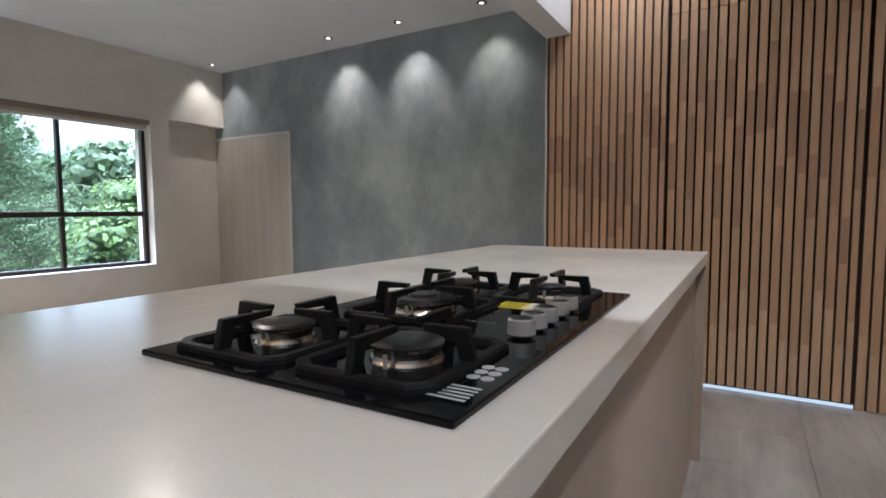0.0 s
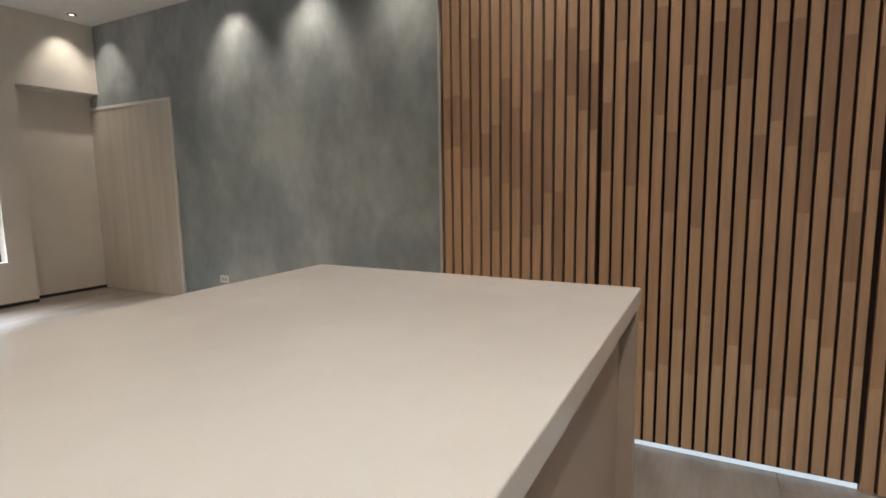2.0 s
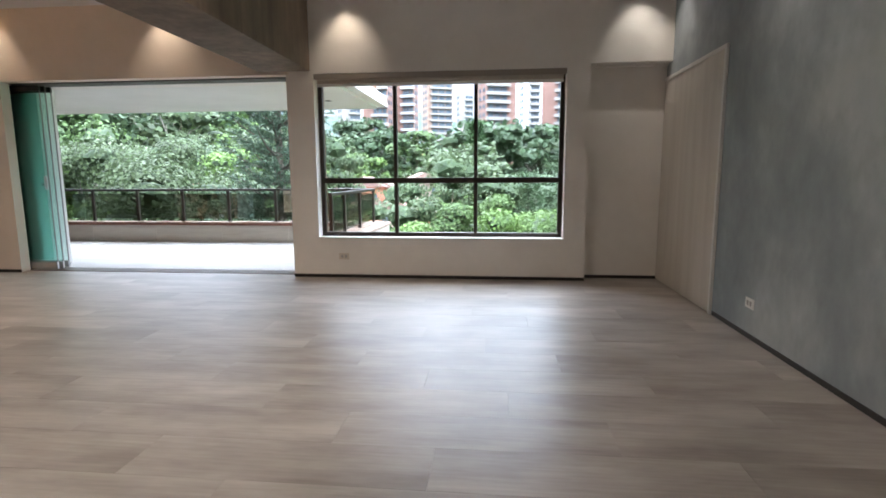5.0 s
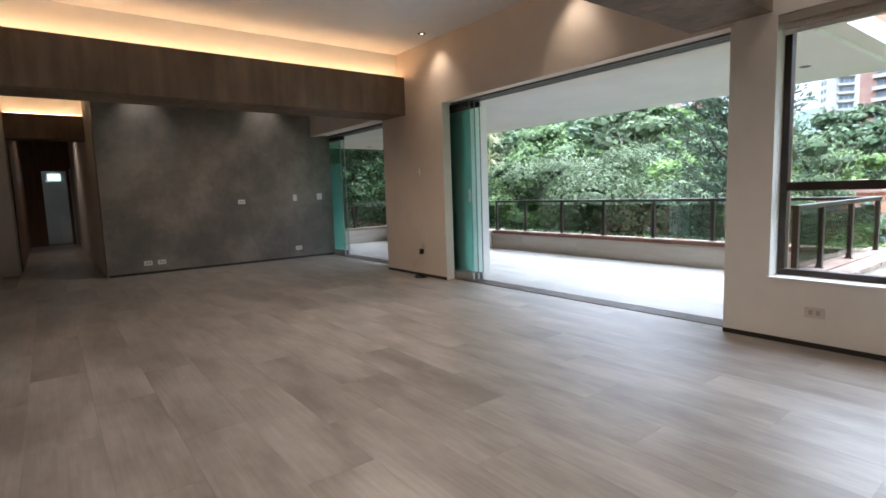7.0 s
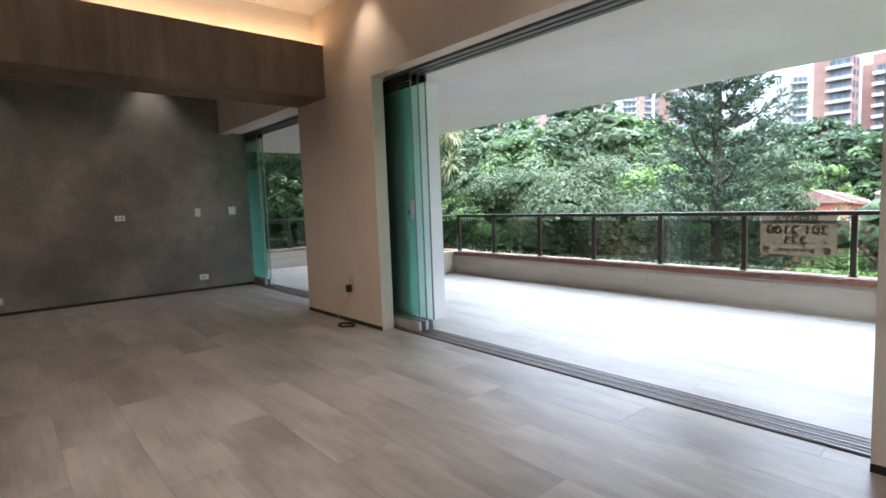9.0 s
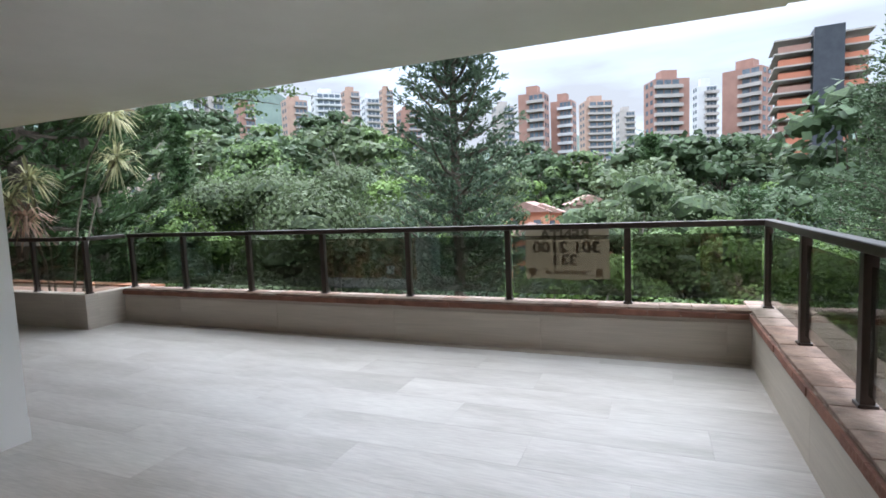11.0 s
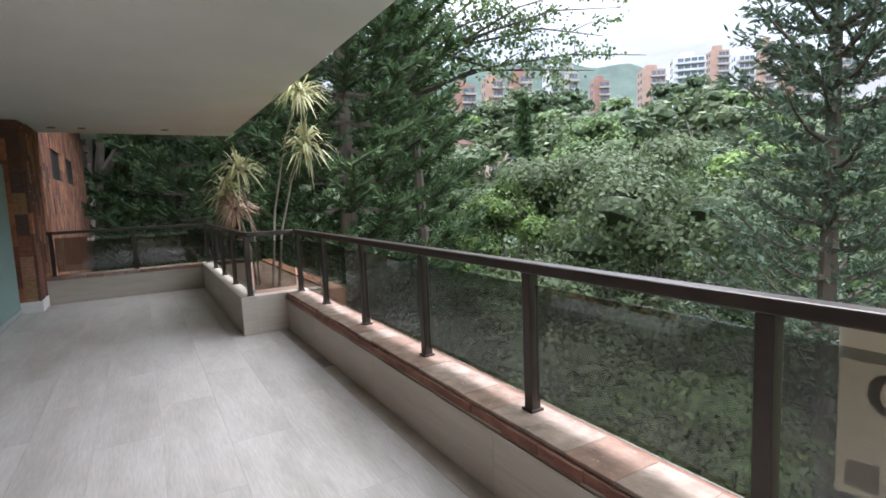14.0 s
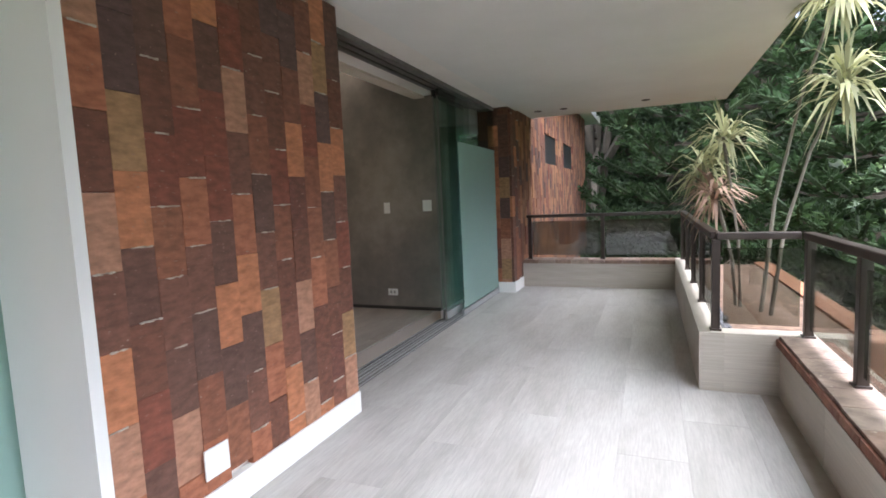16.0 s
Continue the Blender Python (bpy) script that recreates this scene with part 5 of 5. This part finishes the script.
# sign on the railing: mirrored, since it faces the street
def text(name, body, size, m, material, parent, mirror=False, bold=0.0):
    cu = bpy.data.curves.new(name, "FONT")
    cu.body, cu.size, cu.align_x, cu.extrude, cu.offset = body, size, "CENTER", 0.0008, bold
    tmp = bpy.data.objects.new(name, cu)
    scene.collection.objects.link(tmp)
    bpy.context.view_layer.update()
    me = bpy.data.meshes.new_from_object(tmp.evaluated_get(bpy.context.evaluated_depsgraph_get()))
    bpy.data.objects.remove(tmp)
    bpy.data.curves.remove(cu)
    me.name = name
    me.transform(m)
    me.materials.clear()
    me.materials.append(material)
    ob = new(name, me)
    ob.parent = parent
    return ob


def sheet(name, x0, x1, y, z0, z1, material, parent):
    """A printed piece of thin banner cloth."""
    bm = bmesh.new()
    bm.faces.new([bm.verts.new(p) for p in ((x0, y, z0), (x1, y, z0), (x1, y, z1), (x0, y, z1))])
    return part(name, bm, material, parent)


def sign():
    t = thing("rental_sign", (0, 0, 0), "thin white and cream rental banner behind the railing glass", "sign")
    cream = surf("banner_cream", (0.27, 0.215, 0.152), (0.305, 0.245, 0.175), 12, 0.7, 0.1, 40)
    ink = surf("banner_ink", (0.21, 0.165, 0.115), rough=0.7)
    ink2 = surf("banner_grey", (0.20, 0.20, 0.17), rough=0.7)
    ink3 = surf("banner_pale_print", (0.42, 0.345, 0.25), rough=0.7)
    bm = bmesh.new()
    nx, nz = 12, 6
    g = [[bm.verts.new((-2.81 + 0.605 * i / nx, 8.662 + 0.004 * math.sin(i * 0.9) * (1 - j / nz), 0.505 + 0.375 * j / nz + (0.006 * math.sin(i * 0.7) if j == 0 else 0))) for i in range(nx + 1)] for j in range(nz + 1)]
    for j in range(nz):
        for i in range(nx): bm.faces.new((g[j][i], g[j][i + 1], g[j + 1][i + 1], g[j + 1][i]))
    bt = sheet("banner_top", -2.81, -2.205, 8.657, 0.80, 0.88, surf("banner_white", (0.48, 0.48, 0.43), rough=0.7), t)
    for mt, tc_ in ((bpy.data.materials["banner_white"], (0.50, 0.51, 0.46, 1)), (cream, (0.29, 0.23, 0.162, 1)), (ink, (0.34, 0.265, 0.19, 1)), (ink3, (0.36, 0.29, 0.21, 1)), (ink2, (0.22, 0.22, 0.19, 1))):
        N, L = mt.node_tree.nodes, mt.node_tree.links
        tl, mx = N.new("ShaderNodeBsdfTranslucent"), N.new("ShaderNodeMixShader")
        tl.inputs[0].default_value = tc_
        mx.inputs[0].default_value = 0.6
        L.new(N["Principled BSDF"].outputs[0], mx.inputs[1])
        L.new(tl.outputs[0], mx.inputs[2])
        L.new(mx.outputs[0], N["Material Output"].inputs[0])
    part("banner", bm, cream, t)
    def line(body, x, z, s, mt, bold=0.0):
        # seen from behind: x runs the other way
        m = Matrix.Translation((x, 8.652, z)) @ Matrix.Rotation(math.pi, 4, "Z") @ Matrix.Rotation(math.pi / 2, 4, "X") @ Matrix.Diagonal((1.16, 1, 1, 1))
        text("lettering", body, s, m, mt, t, bold=bold)
    line("RENTA", -2.52, 0.803, 0.098, ink2, 0.003)
    line("301 2100", -2.51, 0.705, 0.112, ink, 0.003)
    line("333", -2.52, 0.612, 0.108, ink, 0.003)
    sheet("emblem", -2.30, -2.25, 8.653, 0.525, 0.585, ink3, t)
    sheet("square_mark", -2.79, -2.73, 8.653, 0.530, 0.59, ink3, t)
    for k in range(5):
        sheet("small_lettering", -2.66 + k * 0.062, -2.615 + k * 0.062, 8.653, 0.54, 0.570, ink3, t)


sign()


# ---- planter plants: yucca-like rosettes on bare stems ----
def yucca(x, y, stems, label):
    t = thing("spiky_plant", (x, y, 0.26), label, "plant")
    mg = leaf_mat("rosette_green", (0.28, 0.32, 0.15), (0.62, 0.58, 0.36))
    mp_ = leaf_mat("rosette_pink", (0.38, 0.26, 0.19), (0.60, 0.42, 0.32))
    rg = np.random.default_rng(5)
    bm = bmesh.new()
    heads = []
    for (dx, dy, h, bx, by) in stems:
        tube(bm, [(bx, by, -0.05), (bx + dx * 0.15 + 0.03, by + dy * 0.2, h * 0.4), (bx + dx * 0.45, by + dy * 0.6, h * 0.74), (bx + dx, by + dy, h)], [0.016, 0.011, 0.009, 0.012], 7)
        heads.append((bx + dx, by + dy, h))
    part("stem", bm, M_BARK, t)
    for i, hd_ in enumerate(heads):
        n = 84
        u = rg.normal(size=(n, 3))
        u[:, 2] = u[:, 2] * 0.75 + 0.15
        u /= np.linalg.norm(u, axis=1, keepdims=True)
        base = np.array(hd_) + u * 0.02 + np.array([0, 0, 1]) * rg.uniform(-0.08, 0.05, (n, 1))
        bm = bmesh.new()
        for k in range(n):
            b0, d = Vector(base[k]), Vector(u[k])
            L_ = rg.uniform(0.24, 0.37)
            sd = d.cross(Vector((0, 0, 1)))
            if sd.length < 0.1: sd = Vector((1, 0, 0))
            sd = sd.normalized() * 0.0125
            p1, p2 = b0 + d * L_ * 0.55, b0 + d * L_ + Vector((0, 0, -0.05 - 0.10 * rg.random()))
            v = [bm.verts.new(q) for q in (b0 - sd * 0.7, b0 + sd * 0.7, p1 + sd, p1 - sd, p2)]
            bm.faces.new((v[0], v[1], v[2], v[3]))
            bm.faces.new((v[3], v[2], v[4]))
        part("rosette", bm, mp_ if i == 3 else mg, t)
    return t


yucca(-8.0, 8.55, ((0.50, 0.29, 2.01, 0.0, 0.02), (0.36, 0.29, 1.50, 0.10, 0.06), (-0.06, -0.12, 1.28, -0.14, -0.08), (-0.02, -0.15, 0.88, -0.20, -0.10), (-0.16, -0.22, 1.06, -0.20, -0.10)), "spiky yellow-green plants on bare pale stems in the planter")


# ---- door and electrics ----
M_CREAM = surf("cream_plastic", (0.60, 0.53, 0.45), rough=0.45)
M_INSERT = surf("socket_insert", (0.38, 0.37, 0.35), rough=0.5)

def door():
    t = thing("door_1")
    tagged(t, kind="structure")
    box("door_leaf", XE - 0.012, XE, 4.345, 5.765, 0.008, 2.07, M_OAK, t)
    box("door_frame", XE - 0.022, XE, 4.315, 4.345, 0, 2.10, surf("frame_strip", (0.68, 0.67, 0.64), rough=0.5), t)
    box("door_frame", XE - 0.022, XE, 4.345, 5.765, 2.07, 2.10, bpy.data.materials["frame_strip"], t)


door()


def plate(face, a, z, w=0.115, h=0.072, sockets=2, name="wall_socket", label="white wall socket plate on the dark wall", cover=None):
    """An electrical plate on a wall; face: the wall's name."""
    t = thing(name, (0, 0, 0), label, "socket" if "socket" in name else "switch", "sockets and switches")
    bm = bmesh.new()
    add_box(bm, -w / 2, w / 2, -0.009, 0.0, -h / 2, h / 2, 0.003)
    part("cover", bm, cover or M_WHITE, t)
    for k in range(sockets):
        cx = (k - (sockets - 1) / 2) * 0.042
        bm = bmesh.new()
        add_box(bm, cx - 0.012, cx + 0.012, -0.0105, -0.009, -0.016, 0.016, 0)
        part("insert", bm, M_INSERT if "socket" in name else M_WHITE, t)
    pos = {"north": (a, YF, z, 0), "east": (XE, a, z, -90), "west": (XW, a, z, 90), "outer": (a, YO + 0.018, z, 180)}[face]
    t.matrix_basis = pose(pos[0], pos[1], pos[2], 0, 0, pos[3])
    return t


plate("east", 3.70, 0.245, label="white wall socket on the grey wall")
plate("west", 4.29, 1.06)
plate("west", 5.25, 0.19)
plate("west", 2.82, 0.17)
plate("west", 3.01, 0.17)
plate("west", 5.23, 1.10, 0.07, 0.115, 1, "wall_switch", "white light switch on dark cement wall")
plate("west", 5.70, 1.11, 0.10, 0.115, 1, "wall_switch", "white dimmer switch on dark cement wall")
plate("north", -5.37, 1.39, 0.09, 0.085, 1, "wall_switch", "cream light switch on the pale wall", cover=M_CREAM)
plate("north", -5.31, 0.41, 0.07, 0.115, 1, label="cream wall socket on the pale wall", cover=M_CREAM)
plate("north", -0.85, 0.24, label="plaster-coloured wall socket below the window", cover=M_CREAM)
plate("outer", -5.21, 0.24, 0.115, 0.115, 0, "wall_socket", "blank white weatherproof socket cover")


def cable():
    t = thing("power_adapter", (0, 0, 0), "black adapter and loose black cable below the socket", "cable")
    box("adapter", -5.33, -5.28, 5.545, 5.59, 0.30, 0.37, M_BASE, t, 0.006)
    bm = bmesh.new()
    pts, rad = [], []
    for i in range(90):
        a = i * 0.42
        r = 0.085 + 0.012 * math.sin(i * 0.37)
        pts.append((-5.20 + r * math.cos(a), 5.47 + r * 0.8 * math.sin(a), 0.008 + 0.018 * (i / 90) + 0.004 * math.sin(i)))
        rad.append(0.0035)
    tube(bm, pts, rad, 5)
    part("coil", bm, M_BASE, t)
    bm = bmesh.new()
    tube(bm, [(-5.30, 5.56, 0.30), (-5.42, 5.55, 0.18), (-5.50, 5.54, 0.06), (-5.35, 5.50, 0.006), (-5.25, 5.46, 0.010)], [0.003] * 5, 5)
    part("lead", bm, surf("pale_lead", (0.55, 0.48, 0.40), rough=0.5), t)


cable()

# hall end
slab("wall_hall_end", -17.6, -17.4, 1.22, 1.62, 0, H, M_PLASTER)
slab("wall_hall_end_b", -17.6, -17.4, 2.16, 2.28, 0, H, M_PLASTER)
slab("wall_hall_end_top", -17.6, -17.4, 1.62, 2.16, 2.05, H, M_PLASTER)
slab("wall_bath_end", -18.5, -18.3, -1, 2.6, 0, H, M_CEIL)
dk = surf("dark_wood", (0.20, 0.125, 0.085), (0.27, 0.175, 0.125), 3, 0.5, stretch=(1, 4, 0.4))
slab("door_2_frame", -17.43, -17.39, 1.55, 1.62, 0, 2.1, dk)
slab("door_2_frame", -17.43, -17.39, 2.16, 2.23, 0, 2.1, dk)
slab("door_2_frame", -17.43, -17.39, 1.62, 2.16, 2.03, 2.1, dk)
slab("hall_panelling", -17.39, -10.92, 1.222, 1.24, 0, H, dk)
slab("hall_panelling_end", -17.39, -17.38, 1.24, 1.55, 0, H, dk)
slab("hall_panelling_end", -17.39, -17.38, 1.55, 2.275, 2.1, H, dk)
v = thing("vanity_cabinet", (0, 0, 0), "white bathroom cabinet seen through the far door", "cabinet")
box("body", -18.28, -17.9, 1.95, 2.3, 0.1, 0.8, M_WHITE, v)
box("top", -18.28, -17.88, 1.93, 2.32, 0.8, 0.83, M_CEIL, v)
# Glowing slab on the closed wall, in place of daylight through the window.
slab("window_2", -18.3, -18.28, 1.75, 2.05, 1.8, 2.0, glow("bath_window_glow", (0.75, 0.9, 0.88), 0.25))


# ---- many small pieces ----
def tiles(x0, x1, y0, y1, material, parent, L_=1.20, W=0.296, off=0.0, limit=300, name="plank"):
    rr = random.Random(3)
    made = {}
    y, row = y0, 0
    while y < y1 - 0.01:
        x = x0 - ((row * 0.37 + off) % 1.0) * L_
        while x < x1 - 0.01:
            a, b = max(x, x0), min(x + L_, x1)
            c = min(y + W, y1)
            if b - a > 0.02:
                key = (round(b - a, 3), round(c - y, 3))
                if key not in made:
                    bm = bmesh.new()
                    add_box(bm, 0.0005, b - a - 0.0005, 0.0005, c - y - 0.0005, -0.008, 0.0)
                    me = bpy.data.meshes.new(name)
                    bm.to_mesh(me)
                    bm.free()
                    me.materials.append(material)
                    made[key] = me
                ob = new(name, made[key])
                ob.parent = parent
                ob.location = (a, y, 0.0)
            x += L_
        y += W
        row += 1


FL = bpy.data.objects["floor"]
tiles(XW, XE, -0.02, 5.72, M_PLANK, FL)
bm = bmesh.new()
for (a, b, c, d) in ((-17.4, XW, 1.22, 2.28), (XW, XE, -4.2, -0.02)):
    y = c
    r = 0
    while y < d - 0.01:
        x = a - (r * 0.37 % 1) * 1.2
        while x < b:
            p, q = max(a, x), min(b, x + 1.2)
            if q - p > 0.02: add_box(bm, p + 0.0008, q - 0.0008, y + 0.0008, min(d, y + 0.296) - 0.0008, -0.008, 0.0)
            x += 1.2
        y += 0.296
        r += 1
tagged(part("planks_rest", bm, M_PLANK, FL), kind="stuff")
BF = bpy.data.objects["balcony_floor"]
tiles(-10.34, -1.335, 5.93, 8.52, M_PLANK_OUT, BF, off=0.3, name="tile")


M_MORTAR = surf("pale_mortar", (0.24, 0.17, 0.13), (0.50, 0.43, 0.36), 30, 0.95, 0.6, 90, lo=0.3, hi=0.6)


def bricks_face(parent, x0, x1, z0, z1, y, material, w=0.118, h=0.245, seed=1, face="y"):
    rr = random.Random(seed)
    cols = max(1, round((x1 - x0) / w))
    w = (x1 - x0) / cols
    cache = {}
    for c in range(cols):
        z = z0 - h * ((c * 0.41 + rr.uniform(-0.1, 0.1)) % 1.0)
        while z < z1 - 0.02:
            a, b = max(z, z0), min(z + h, z1)
            if b - a > 0.03:
                key = round(b - a, 2)
                g = 0.0003
                if key not in cache:
                    bm = bmesh.new()
                    if face == "y": add_box(bm, g, w - g, -0.03, 0.0, 0.0008, b - a - 0.0008, 0.0007)
                    else: add_box(bm, 0.0, 0.03, g, w - g, g, b - a - g, 0.0012)
                    me = bpy.data.meshes.new("brick")
                    bm.to_mesh(me)
                    bm.free()
                    me.materials.append(material)
                    cache[key] = me
                ob = new("brick", cache[key])
                ob.parent = parent
                jut = rr.uniform(-0.0025, 0.0025)
                ob.location = (x0 + c * w, y + jut, a) if face == "y" else (y + jut, x0 + c * w, a)
                if face == "y" and rr.random() < 0.5 and b < z1 - 0.01:
                    u0 = rr.uniform(0.0, w * 0.35)
                    u1 = rr.uniform(w * 0.6, w)
                    bm = bmesh.new()
                    n = 7
                    for q in range(n):
                        a0, a1 = u0 + (u1 - u0) * q / n, u0 + (u1 - u0) * (q + 1) / n
                        add_box(bm, a0, a1, -0.01, 0.0035 + rr.uniform(0, 0.002), -0.0008 - rr.uniform(0, 0.0035), 0.0008 + rr.uniform(0, 0.0035))
                    part("mortar", bm, M_MORTAR, parent, loc=(x0 + c * w, y, b))
            z += h


LEAF = bpy.data.objects["wall_north_leaf"]
bricks_face(LEAF, -6.245, -4.815, 0.12, 2.20, YO + 0.003, M_BRICK, seed=2)
bricks_face(LEAF, 6.07, 6.29, 0.12, 2.20, -6.245, M_BRICK, seed=5, face="x")
PB = bpy.data.objects["pier_brick_west"]
bricks_face(PB, -10.28, -9.88, 0.13, 2.20, YO, M_BRICK, seed=7)
bricks_face(PB, 5.92, 6.288, 0.13, 2.20, -9.91, M_BRICK, seed=9, face="x")


def brick_stuff(name, x0, x1, z0, z1, y, parent, seed, w=0.125, h=0.245, holes=()):
    rr = random.Random(seed)
    bm = bmesh.new()
    x, c = x0, 0
    while x < x1 - 0.02:
        z = z0 - h * ((c * 0.41 + rr.uniform(-0.1, 0.1)) % 1.0)
        while z < z1:
            a, b = max(z, z0), min(z + h, z1)
            for hx0, hx1, hz0, hz1 in holes:
                if hx0 < x + w / 2 < hx1 and b > hz0 and a < hz1:
                    if (a + b) / 2 < (hz0 + hz1) / 2: b = hz0
                    else: a = hz1
            if b - a > 0.03:
                add_box(bm, x + 0.002, x + w - 0.002, y - 0.03, y + rr.uniform(-0.004, 0.004), a + 0.002, b - 0.002)
            z += h
        x += w
        c += 1
    tagged(part(name, bm, M_BRICK_I, parent), kind="stuff")


brick_stuff("bricks", -17.4, -10.30, -0.2, 4.4, 6.32, bpy.data.objects["wall_outer_west"], 8, holes=((-13.2, -12.0, 1.66, 2.12), (-15.1, -13.9, 1.66, 2.12)))
# Flat dark sheets stand in for the shade inside the deep openings.
for wx in (-12.6, -14.5):
    t = slab("window_3", wx - 0.6, wx + 0.6, 6.291, 6.295, 1.66, 2.12, M_HOLE)


def coping(x0, x1, y0, y1, z, along="x", name="coping_brick", parent=None, L_=0.20, seed=3, hh=0.045, bv=0.004):
    rr = random.Random(seed)
    a, a1 = (x0, x1) if along == "x" else (y0, y1)
    cache = {}
    while a < a1 - 0.02:
        b = min(a + L_, a1)
        key = round(b - a, 3)
        if key not in cache:
            bm = bmesh.new()
            if along == "x": add_box(bm, 0.0008, b - a - 0.0008, 0, y1 - y0, 0, hh, bv)
            else: add_box(bm, 0, x1 - x0, 0.002, b - a - 0.002, 0, hh, bv)
            me = bpy.data.meshes.new(name)
            bm.to_mesh(me)
            bm.free()
            me.materials.append(M_COPING)
            cache[key] = me
        ob = new(name, cache[key])
        ob.parent = parent
        j = rr.uniform(-0.003, 0.003)
        ob.location = (a, y0 + j, z + j * 0.5) if along == "x" else (x0 + j, a, z + j * 0.5)
        a = b


PA = bpy.data.objects["balcony_parapet"]
coping(XB0, -1.345, 8.508, 8.70, 0.330, parent=PA, hh=0.016, bv=0.003)
slab("coping_outer_edge", XB0, -1.345, 8.704, 8.75, 0.296, 0.325, M_COPE_EDGE)
PE = bpy.data.objects["balcony_parapet_east"]
coping(-1.345, -1.16, 6.33, 8.86, 0.330, "y", parent=PE, hh=0.016, bv=0.003)
coping(-1.156, -0.98, 6.33, 8.86, 0.290, "y", parent=PE, seed=5)
coping(-10.60, -10.33, 6.33, 8.12, 0.301, "y", parent=bpy.data.objects["balcony_parapet_west"], seed=6)


# travertine cladding of the parapet, in tiles
def cladding(parent, x0, x1, y, z0, z1, along="x", L_=1.2, shift=0.4):
    a = (x0 if along == "x" else x0) - shift
    cache = {}
    while a < x1 - 0.01:
        p, q = max(a, x0), min(a + L_, x1)
        if q - p > 0.02:
            key = round(q - p, 3)
            if key not in cache:
                bm = bmesh.new()
                if along == "x": add_box(bm, 0.001, q - p - 0.001, -0.008, 0, z0, z1)
                else: add_box(bm, -0.008, 0, 0.001, q - p - 0.001, z0, z1)
                me = bpy.data.meshes.new("tile")
                bm.to_mesh(me)
                bm.free()
                me.materials.append(M_PARAPET)
                cache[key] = me
            ob = new("tile", cache[key])
            ob.parent = parent
            ob.location = (p, y, 0) if along == "x" else (y, p, 0)
        a += L_


cladding(PA, XB0, XB1, 8.519, 0.0, 0.262)
cladding(PE, 6.06, 8.50, XB1 - 0.0005, 0.0, 0.262, along="y", shift=0.1)
cladding(bpy.data.objects["planter_front"], -10.33, XB0, 8.119, 0.0, 0.344, shift=0.7)
slab("floor_channel", XB0, XB1 - 0.02, 8.42, 8.508, 0.0005, 0.003, surf("channel_tile", (0.26, 0.22, 0.175), (0.34, 0.30, 0.25), 5, 0.6, 0.1, 50))
slab("floor_drain", -6.02, -5.80, 8.43, 8.50, 0.003, 0.006, M_TRACK)


def edge_course():
    """The red brick edge under the coping, brick by brick."""
    rr = random.Random(31)
    x = XB0
    while x < -1.36:
        x2 = min(x + 0.205, -1.358)
        j = rr.uniform(-0.003, 0.003)
        box("edge_brick", x + 0.002, x2 - 0.002, 8.495 + j, 8.5055, 0.290 + j * 0.5, 0.3285, M_COPE_EDGE, PA, 0.002)
        x += 0.205
    y = 6.33
    while y < 8.49:
        y2 = min(y + 0.205, 8.494)
        j = rr.uniform(-0.003, 0.003)
        box("edge_brick", -1.3505, -1.361 - j, y + 0.002, y2 - 0.002, 0.290 + j * 0.5, 0.3285, M_COPE_EDGE, PE)
        y += 0.205


edge_course()


def pebbles():
    rr = random.Random(21)
    bm = bmesh.new()
    for i in range(130):
        x, y = -10.2 + 3.05 * rr.random(), 8.255 + 0.05 * rr.random()
        s = rr.uniform(0.018, 0.035)
        r = bmesh.ops.create_icosphere(bm, subdivisions=1, radius=s)
        bmesh.ops.scale(bm, verts=r["verts"], vec=(1.2, 0.9, 0.6))
        bmesh.ops.translate(bm, verts=r["verts"], vec=(x, y, 0.29 + s * 0.3))
    tagged(part("pebbles", bm, surf("dark_pebbles", (0.04, 0.04, 0.045), (0.13, 0.13, 0.14), 30, 0.6)), "dark grey pebbles along the planter edge", "stones", kind="stuff")


pebbles()
